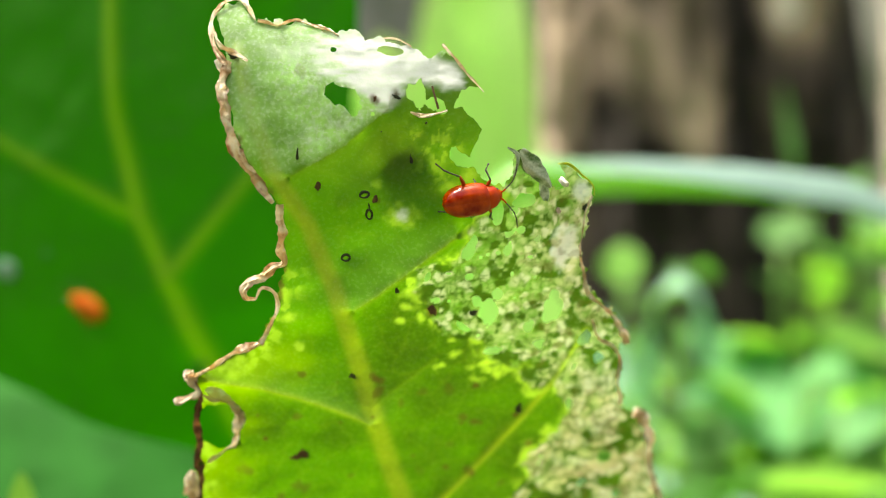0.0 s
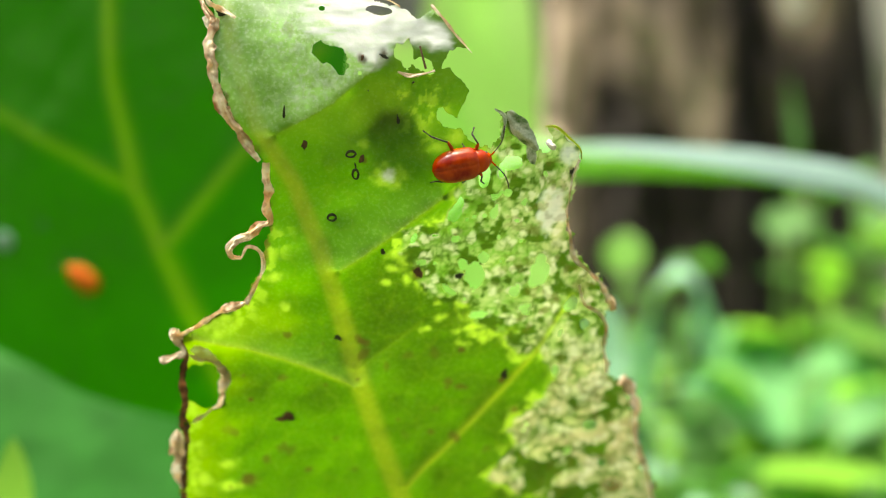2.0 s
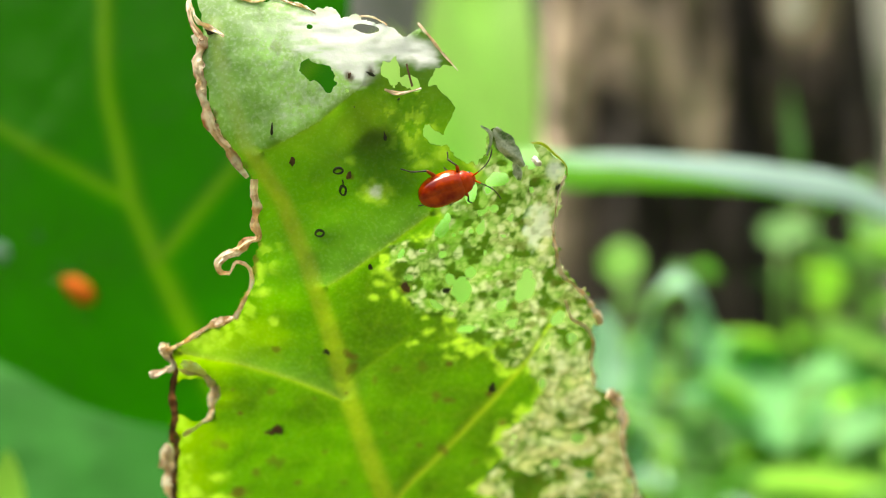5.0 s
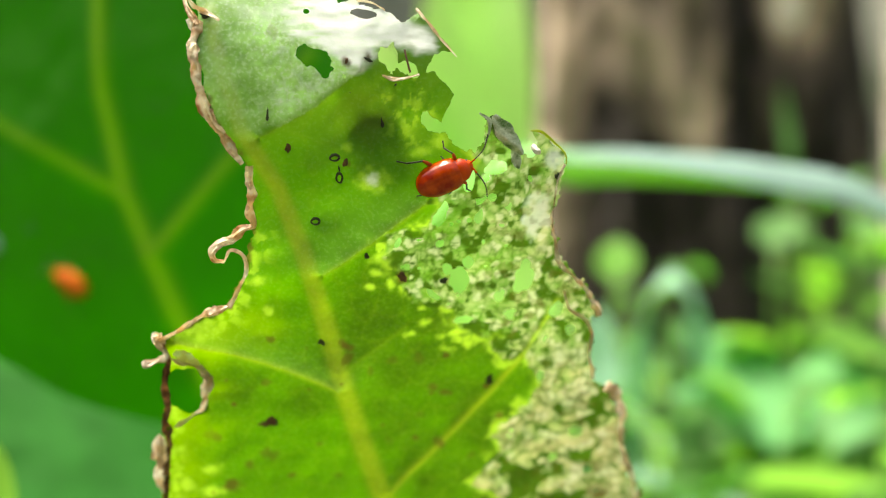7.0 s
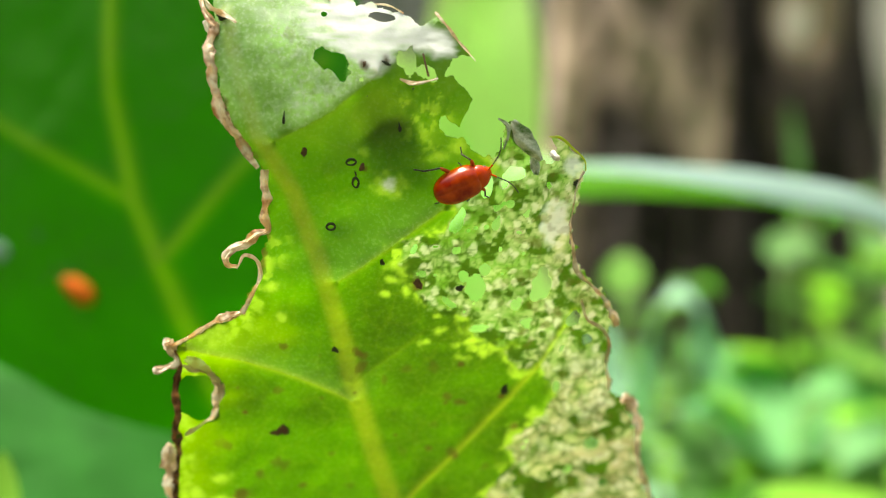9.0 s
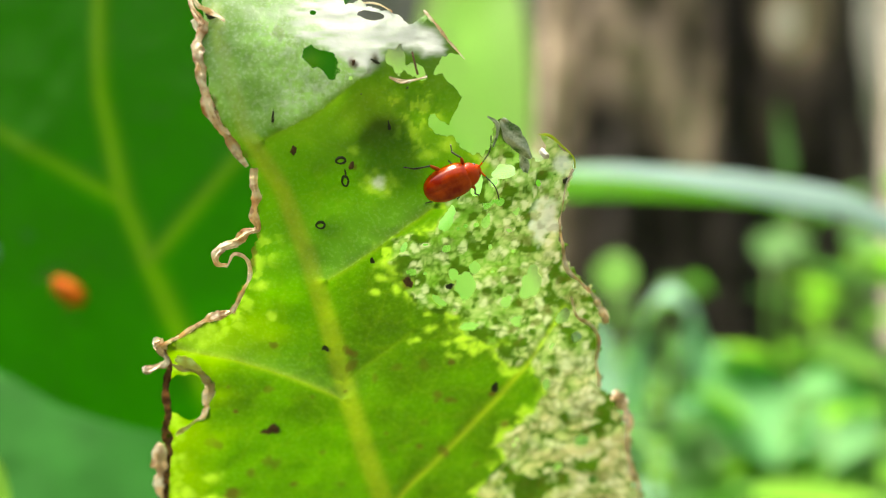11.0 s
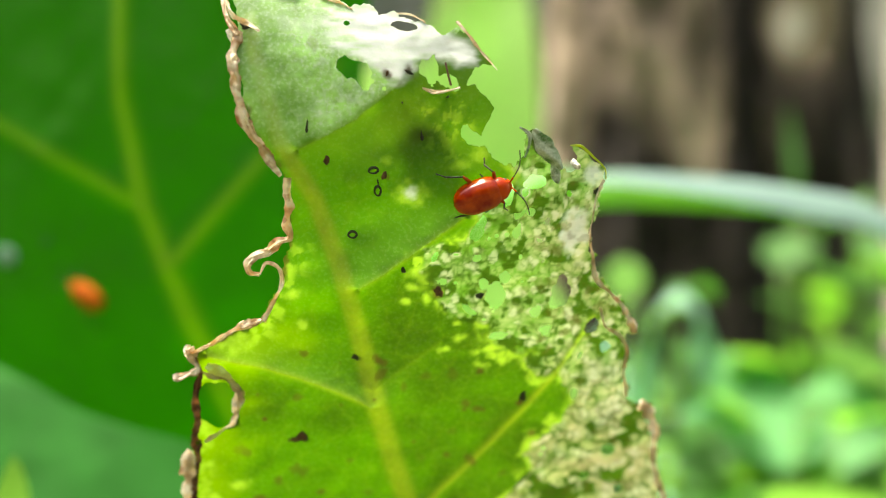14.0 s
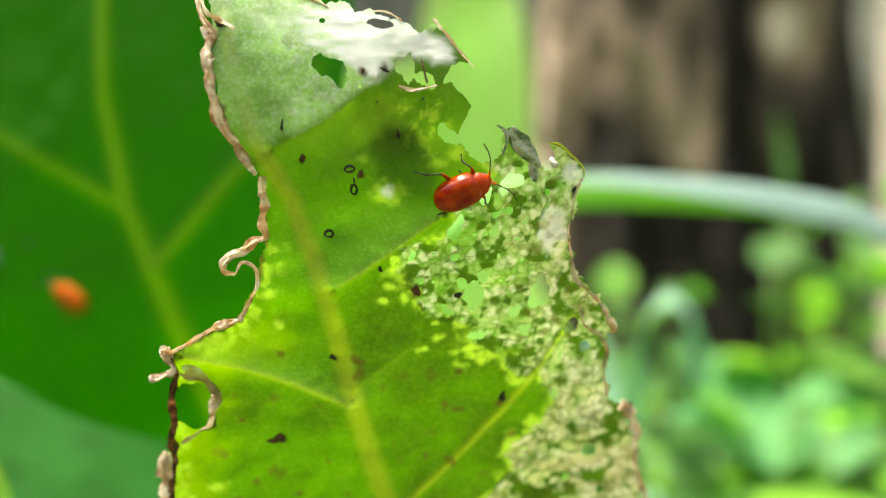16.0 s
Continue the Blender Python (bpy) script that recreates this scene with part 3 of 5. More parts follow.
HOLES = [  # s, t, half sizes, turn, raggedness
    (-6.1, 21.1, 2.1, 0.95, -36, 1.1), (1.3, 21.7, 0.85, 1.35, 10, 1.0), (3.5, 20.7, 1.0, 0.7, -8, 0.7), (-1.2, 25.75, 1.35, 0.42, -5, 0.2), (-7.5, 25.8, 0.3, 0.2, 0, 0.2),
    (7.3, 4.9, 0.60, 1.75, -24, 0.4), (9.9, -3.3, 1.15, 1.95, 4, 0.5), (10.7, -0.7, 0.6, 0.85, 15, 0.4), (8.5, -1.6, 0.55, 0.75, 0, 0.4), (17.5, -3.4, 1.25, 1.7, -8, 0.35), (17.6, -1.6, 0.6, 0.9, 0, 0.3),
    (14.7, -5.4, 0.62, 0.72, 0, 0.2), (7.2, -5.3, 1.05, 0.45, -34, 0.3), (10.8, -8.7, 1.25, 0.55, 8, 0.4), (13.5, 10.2, 1.45, 0.85, 8, 0.5), (10.3, 8.8, 0.62, 1.35, -12, 0.4), (13.2, 7.0, 0.48, 0.45, 0, 0.3),
    (16.2, 12.3, 0.6, 0.8, 20, 0.5), (22.0, -7.7, 0.75, 1.2, 0, 0.5), (24.1, -10.8, 0.7, 0.85, 10, 0.5), (21.1, -11.7, 0.4, 0.8, 0, 0.4),
    (21.1, -17.4, 0.5, 0.95, 0, 0.3), (-21.9, -18.1, 2.5, 3.0, 0, 0.7), (26.6, -25.9, 1.05, 0.95, 0, 0.5), (29.0, -32.2, 0.7, 0.7, 10, 0.5), (24.0, -30.0, 0.6, 0.4, 20, 0.5),
    (9.4, 4.2, 0.30, 0.28, 0, 0.1), (10.6, 4.3, 0.36, 0.30, 0, 0.1), (8.6, 3.9, 0.24, 0.24, 0, 0.1), (11.6, 4.5, 0.5, 0.75, -10, 0.3), (2.7, 1.7, 0.36, 0.75, -15, 0.2), (12.4, 1.6, 0.22, 0.3, 0, 0.1), (15.2, 1.0, 0.25, 0.2, 30, 0.2), (12.9, -1.5, 0.3, 0.2, 10, 0.2), (5.2, -1.6, 0.22, 0.2, 0, 0.1)]
PANES = [  # thin places of the blade that let yellow light through: s, t, half sizes, turn
    (6.1, -8.9, 1.05, 0.50, 22), (4.6, -10.2, 0.85, 0.50, 25), (1.4, -0.1, 1.6, 0.75, 10), (0.6, -2.1, 1.0, 0.55, 0), (1.9, -3.5, 0.45, 0.9, 0), (-0.4, -3.8, 0.6, 0.4, 0), (10.2, -10.4, 2.0, 0.55, 12), (11.5, -12.2, 0.6, 0.6, 0),
    (15.1, -11.5, 1.1, 0.9, 0), (17.6, -12.8, 0.8, 0.7, -30), (16.6, -25.0, 1.25, 0.60, 14), (15.2, -31.9, 1.7, 0.5, 5), (18.6, -32.2, 1.5, 0.6, 0), (23.1, -34.6, 1.3, 0.9, 30), (-23.0, -26.6, 0.7, 0.5, 0), (-19.4, -29.5, 1.2, 0.7, 0),
    (-19.6, -33.0, 1.4, 0.8, 10), (-22.7, -32.2, 1.0, 1.1, 0), (-9.1, 19.2, 0.75, 0.75, -40), (6.8, 13.3, 1.5, 0.8, 10), (1.5, 18.1, 0.8, 0.7, 0), (4.6, 17.6, 0.8, 1.3, 0), (3.4, 14.6, 0.9, 1.4, -10), (5.0, 12.2, 1.4, 0.6, 20), (-13.0, -3.2, 0.9, 0.7, 0), (-12.0, -7.0, 0.6, 0.5, 0), (8.6, -6.9, 0.9, 0.4, -30),
    (-3.0, 12.3, 0.7, 0.5, 20)]


def leaf_bend(s, t):
    """How the eaten leaf bows, in millimetres towards its underside."""
    low = np.where(t < 0, 16 * np.tanh(t / 16), t)
    wide = 24 * np.tanh(s / 24)
    return 2.06 - 0.00336 * wide ** 2 - 0.00691 * low ** 2 + 0.00169 * wide * low - 0.022 * np.maximum(0, t - 18) ** 2 - 0.018 * np.maximum(0, t - 20.5) ** 2


def leaf_relief(s, t):
    z = leaf_bend(s, t)
    d, _, u = away(s, t, MIDRIB)
    z = z + (0.25 + 0.7 * u) * np.exp(-(d / (0.7 + 1.1 * u)) ** 2)
    for line, high, left, right, _, _ in VEINS:
        d, side, _ = away(s, t, line)
        z = z + high * np.exp(-d / (right + (left - right) * (0.5 + 0.5 * side))) * (0.35 + 0.65 * side * side)
    return z + 0.5 * rough(s / 5.0, t / 5.0, 40, 3)


def on_leaf(s, t, lift=0.0):
    """A place on the eaten leaf, in its own space, in metres."""
    z = float(leaf_relief(np.array([float(s)]), np.array([float(t)]))[0]) + lift
    return (s * MM, t * MM, z * MM)


LEAF = pose(-0.008, 0.10876, 0.4, 113.01, 0, 6.85)
leaf = thing("eaten_leaf", "yellow-green leaf eaten to lace with dried curled edges", "leaf", at=LEAF)


def eaten_leaf_blade():
    s, t = np.meshgrid(np.arange(-28, 40.01, 0.18), np.arange(-74, 32, 0.18), indexing="ij")
    far = inside(s, t, OUTLINE)
    ragged = (0.8 - 0.45 * (s > 3) * (t > 8) + 0.6 * (s > 3) * (t < 4)) * rough(s / 1.2, t / 1.2, 3, 3)
    fray = 0.45 * rough(s / 0.55, t / 0.55, 56, 2)
    f = far + (ragged + fray) * np.clip(1 - far / 4, 0, 1)
    lace = inside(s, t, LACE) + 2.6 * rough(s / 2.6, t / 2.6, 8, 3)
    lace_amount = step(-0.4, 0.6, lace) * (1 - 0.9 * np.exp(-(away(s, t, VEINS[2][0])[0] / 0.5) ** 2))
    white_amount = step(-0.7, 0.5, inside(s, t, WHITE) + 0.9 * rough(s / 2.4, t / 0.8, 14, 3))
    white_amount = np.maximum(white_amount, 0.60 * step(0.0, 0.25, rough(s / 3.2, t / 0.5, 17)) * step(24.0, 26.0, t) * step(-17.5, -14.0, s) * step(6.0, -2.0, s)) * (0.28 + 0.72 * step(-12.5, -6.5, s + 3 * rough(s / 3, t / 0.6, 16))) * (1 - 0.55 * step(0.12, 0.34, rough(s / 2.6, t / 0.45, 15)) * step(-1.0, -8.0, s))
    ws, wt = s + 0.9 * rough(s / 1.5, t / 1.5, 21), t + 0.9 * rough(s / 1.5, t / 1.5, 24)
    ident, border, core = cells(ws, wt, 1.45, 31)
    ident2, border2, core2 = cells(s + 0.5 * rough(s / 0.8, t / 0.8, 61), t + 0.6 * rough(s / 0.8, t / 0.8, 64), 0.98, 33)
    ident3, border3, core3 = cells(s + 1.4 * rough(s / 2.4, t / 2.4, 171), t + 1.4 * rough(s / 2.4, t / 2.4, 174), 2.7, 37)
    pit = np.maximum(np.where(ident > 0.955, 0.50 - 1.35 * core, -1), np.where(ident2 > 0.975, 0.30 - 0.85 * core2, -1))
    f = np.minimum(f, np.where((lace > 0.6) & (s < 18.5), -pit, 1.0))
    hole_rim = np.full(s.shape, 9.0)
    for hs, ht, a, b, turn, wild in HOLES:
        c, q = math.cos(radians(turn)), math.sin(radians(turn))
        x, y = (s - hs) * c + (t - ht) * q, -(s - hs) * q + (t - ht) * c
        hole_rim = np.minimum(hole_rim, (np.hypot(x / a, y / b) - 1) * min(a, b) + wild * (0.9 * rough(s / 1.1, t / 1.1, 50, 3) + 0.6 * fray))
    f = np.minimum(f, hole_rim)
    midrib, _, along = away(s, t, MIDRIB)
    vein = np.exp(-(midrib / (0.80 + 0.75 * along)) ** 4) * (0.86 + 0.25 * rough(s / 0.5, t / 0.5, 146))
    for line, _, _, _, wide, pale in VEINS:
        vein = np.maximum(vein, pale * np.exp(-(away(s, t, line)[0] / wide) ** 2))
    mesh_lines = cells(s + rough(s / 2, t / 2, 71), t + rough(s / 2, t / 2, 74), 3.6, 35)[1]
    vein = np.maximum(vein, 0.12 * np.exp(-(mesh_lines / 0.25) ** 2))
    left = step(15, 7, s + 0.3 * t)
    coarse = step(-10, -18, t)
    # what is left of the blade in the lace: a patchy net and soft islands; the rest is a thin pale skin
    lines = np.maximum(0.95 * np.exp(-(border / 0.34) ** 2) * step(0.22, 0.58, lattice(s / 2.1, t / 2.1, 153)), 0.85 * np.exp(-(border2 / 0.19) ** 2) * step(0.18, 0.52, lattice(s / 1.3, t / 1.3, 154)) * (1 - 0.92 * coarse))
    lines = np.maximum(lines, coarse * np.exp(-(border3 / 0.55) ** 2) * step(0.2, 0.5, lattice(s / 2.8, t / 2.8, 155)))
    isle = step(0.58 - 0.05 * left, 0.76 - 0.05 * left, 0.66 * lattice(s / 1.25 + 3, t / 1.35, 141) + 0.42 * lattice(s / 0.55, t / 0.55, 142))
    isle = isle * (1 - coarse) + coarse * step(0.56, 0.78, 0.75 * lattice(s / 2.2 + 3, t / 2.5, 147) + 0.35 * lattice(s / 0.9, t / 0.9, 142))
    dots = step(0.95, 0.20, core2) * (0.25 + 0.75 * ident2)
    skin = lace_amount * np.clip(1.0 - 0.85 * lines - 0.95 * isle + 0.35 * rough(s / 0.6, t / 0.6, 29, 2), 0, 1)
    pale = step(0.80, 0.25, core2) * step(0.62, 0.80, ident2) + coarse * step(0.75, 0.15, core3) * step(0.45, 0.7, ident3)
    skin = np.maximum(skin, 0.95 * step(1.1, 0.5, np.hypot((s - 18.7) / 1.7, (t - 5.0) / 2.6) + 0.6 * rough(s, t, 148)))
    d1, side1, _ = away(s, t, VEINS[0][0] + [(4.0, 25.0)])
    panel = (side1 > 0) * step(11.5, 14.5, t + 0.3 * s + 3.5) * step(-0.6, 1.6, d1 + 0.8 * rough(s / 1.1, t / 1.1, 152)) * (0.35 + 0.65 * step(1.5, 6.0, midrib))
    thin = np.exp(-np.clip(hole_rim, 0, 9) / 0.25) * (hole_rim < 4) * 0.8 * (t < 19) * (s > 0)
    thin = np.maximum(thin, 0.75 * np.exp(-((lace + 0.2) / 0.6) ** 2) * step(0.52, 0.80, lattice(s / 1.4, t / 1.4, 158)))
    white_amount = np.maximum(white_amount, 0.55 * step(1.1, 0.3, np.hypot((s - 18.4) / 2.0, (t - 4.8) / 2.6) + 0.8 * rough(s, t, 148)))
    # white speckle that brightens the panel by colour
    white_amount = np.maximum(white_amount, np.clip(panel * (0.07 + 0.14 * rough(s / 3.0, t / 2.0, 154, 2) + 0.42 * rough(s / 0.42, t / 0.42, 157, 2)), 0, 0.4))
    white_amount = np.maximum(white_amount, 0.5 * step(1.1, 0.3, np.hypot((s - 19.9) / 1.3, (t - 11.2) / 1.6) + 0.7 * rough(s, t, 149)))
    # white core of the thin window: a bright reflection put into the colour
    white_amount = np.maximum(white_amount, 0.85 * step(1.05, 0.0, np.hypot((s + 0.2) / 1.2, (t - 9.1) / 0.95) + 0.7 * rough(s / 0.7, t / 0.7, 83)))
    for ps, pt, a, b, turn in PANES:
        c, q = math.cos(radians(turn)), math.sin(radians(turn))
        x, y = (s - ps) * c + (t - pt) * q, -(s - ps) * q + (t - pt) * c
        thin = np.maximum(thin, 0.85 * step(1.55, 0.15, np.hypot(x / a, y / b) + 0.9 * rough(s / 0.9, t / 0.9, 80)))
    thin = np.maximum(thin, step(1.2, 0.25, np.hypot((s + 0.3) / 2.0, (t - 9.0) / 1.5) + 0.6 * rough(s / 0.8, t / 0.8, 82)))
    thin = np.maximum(thin, 0.75 * step(-1.8, -0.2, lace) * (1 - lace_amount) * step(0.08, 0.30, rough(s / 1.4, t / 1.4, 84)))
    thin = np.maximum(thin, 0.8 * step(2.2, 0.6, far) * (s < -8) * (t < 2) * step(0.0, 0.2, rough(s / 1.1, t / 1.1, 87)))
    thin = np.maximum(thin, 0.7 * step(-2.2, -0.6, lace) * (1 - lace_amount) * step(0.62, 0.30, core) * (ident > 0.6))
    thin = np.maximum(thin, 0.55 * step(3.6, 1.4, far) * (s < -8) * (t < 3) * step(0.60, 0.32, core) * (ident > 0.5))
    thin = np.maximum(thin, 0.26 * step(9.5, 15.0, t) * (1 - panel) * (0.7 + 0.8 * rough(s / 2.0, t / 2.0, 112, 2)))
    frayed = np.exp(-(np.hypot(s - 3.8, t - 16.6) / 4.6) ** 4)
    thin = np.maximum(thin, (0.85 - 0.7 * step(5.6, 6.6, s + 0.3 * (t - 17))) * frayed * step(-0.02, 0.16, rough(s / 0.8, t / 1.0, 111)))
    thin = thin * (1 - 0.8 * frayed * step(0.05, 0.2, rough(s / 0.9 + 7, t / 0.8, 113)))
    right = step(-9, -3, s + 0.28 * t)
    # dimming low down and right of the midrib, coloured in for steeper shading
    deep = step(-3 + 13 * right, -14 + 14 * right, t) * (0.8 + 0.5 * rough(s / 4, t / 4, 91))
    deep = deep * (right + (1 - right) * (0.35 + 0.5 * step(-26, -18, t)))
    deep = deep * np.where(t > -8, step(0.2, -0.2, away(s, t, VEINS[1][0] + [(9.5, 9.8)])[1]), 1)
    ripe = np.clip(step(9, 1, far + 4 * rough(s / 3, t / 3, 90)) * step(-2, -10, t) * step(4, -12, s), 0, 1)
    d2, side2, _ = away(s, t, VEINS[1][0])
    d5, side5, _ = away(s, t, VEINS[4][0])
    # sky sheen painted on the panel and along the upper sides of two veins
    sky_sheen = np.maximum((0.86 + 0.75 * rough(s / 3.2, t / 2.2, 151) + 0.30 * rough(s / 0.35, t / 0.35, 156, 2)) * (side1 > 0) * step(11.5, 14.5, t + 0.3 * s + 3.5) * step(-0.6, 1.6, d1 + 0.8 * rough(s / 1.1, t / 1.1, 152)) * (0.45 + 0.55 * step(1.5, 6.0, midrib)), 0.16 * np.clip(side2, 0, 1) ** 2 * np.exp(-d2 / 3.0) * step(9, 6, t))
    sky_sheen = np.maximum(sky_sheen, 0.12 * np.clip(-side5, 0, 1) ** 2 * np.exp(-d5 / 1.6)) * (0.78 + 0.4 * lattice(s / 1.6, t / 1.6, 92)) * (1 - lace_amount)
    dry = np.clip(step(0.55, 0.0, far + 0.8 * rough(s / 0.9, t / 0.9, 95)) * 0.8, 0, 1) * (t < 24) * ((s < 0) | (t < -15))
    dry = np.maximum(dry, lace_amount * np.maximum((1 - 0.8 * left) * step(0.24, 0.40, rough(s / 1.3, t / 1.3, 97)), coarse * step(0.24, 0.44, rough(s / 2.0, t / 2.0, 98))) * 0.40)
    for ps, pt, size, stain in ((2.5, -13.8, 0.8, 0.35), (5.6, -13.6, 0.9, 0.35), (7.5, -17.9, 0.8, 0.6), (6.3, -22.2, 0.7, 0.3), (-12.5, -27.5, 1.1, 0.5), (-14.9, -29.2, 0.8, 0.6),
                               (-17.1, -32.1, 1.2, 0.8), (2.5, -25.8, 0.9, 0.25), (3.3, -2.7, 0.8, 0.8), (-0.9, 21.7, 0.6, 0.9), (-3.2, 21.3, 0.6, 0.8), (-11.0, 23.6, 0.9, 0.35), (-3.2, 10.9, 0.5, 0.7), (20.4, 9.3, 0.6, 0.9), (19.8, -6.7, 0.9, 0.6), (18.6, -8.4, 0.7, 0.6), (31.1, -36.1, 1.6, 0.95), (7.4, 2.0, 0.4, 0.7), (3.2, -2.6, 0.7, 0.8), (-12.1, -27.6, 1.0, 0.45), (-19.4, -24.5, 1.0, 0.4), (-16.9, -32.2, 1.3, 0.6)):
        dry = np.maximum(dry, stain * step(1.1, 0.4, np.hypot(s - ps, t - pt) / size + 0.8 * rough(s / 0.7, t / 0.7, 99)))
    stain_rnd = np.random.RandomState(52)
    for _ in range(34):
        ps, pt, size = stain_rnd.uniform(-20, 17), stain_rnd.uniform(-38, -9), stain_rnd.uniform(0.3, 0.8)
        dry = np.maximum(dry, stain_rnd.uniform(0.35, 0.9) * step(1.1, 0.4, np.hypot(s - ps, t - pt) / size + 0.8 * rough(s / 0.7, t / 0.7, 99)))
    z = leaf_relief(s, t) + white_amount * 0.14 * rough(s / 3.0, t / 0.9, 103, 2) + lace_amount * 0.5 * rough(s / 4.0, t / 4.0, 105, 1)
    net = lace_amount * (1 - skin)
    white_amount = np.maximum(white_amount, 0.20 * lace_amount * skin * np.clip(pale + 0.8 * step(0.5, 0.1, core2) * step(0.5, 0.9, ident2), 0, 1))
    fields = {"vein": np.clip(vein * (1 - 0.6 * lace_amount), 0, 1), "skin": skin, "net": net, "tone": np.clip(0.0 + 0.60 * dots * (1 - 0.85 * coarse) + coarse * (0.75 * step(1.0, 0.15, core3) * ident3 - 0.1) + 0.35 * rough(s / 0.5, t / 0.5, 66, 2) + 0.45 * rough(s / 3.0, t / 3.0, 67, 2) + 0.45 * (s - 8) / 20 + 0.45 * pale + 0.25 * coarse + 0.6 * np.exp(-np.hypot(s - 18.6, t - 4.6) / 2.5) + 0.7 * np.exp(-np.hypot(s + 0.2, t - 9.1) / 1.5), 0, 1), "rosy": np.clip(coarse * (0.25 + 1.6 * rough(s / 2.2 + 5, t / 2.2, 68, 2) + 0.5 * step(-18, -26, t)), 0, 1), "thin": thin, "ripe": ripe, "deep": np.clip(deep, 0, 1), "sky_sheen": np.clip(sky_sheen, 0, 1), "white": white_amount, "dry": dry}
    owner = np.where(midrib < 0.9 + 1.0 * along, 1, 0)
    for k, (line, _, _, _, wide, _) in enumerate(VEINS):
        owner = np.where((owner == 0) & (away(s, t, line)[0] < wide * 1.1), k + 2, owner)
    return blade(f, s, t, z, fields, owner, len(VEINS) + 2)


for k, piece in enumerate(eaten_leaf_blade()):
    part(("blade", "midrib")[k] if k < 2 else "side_vein", piece, BLADE, leaf, ("", "pale yellow-green midrib")[k] if k < 2 else "")


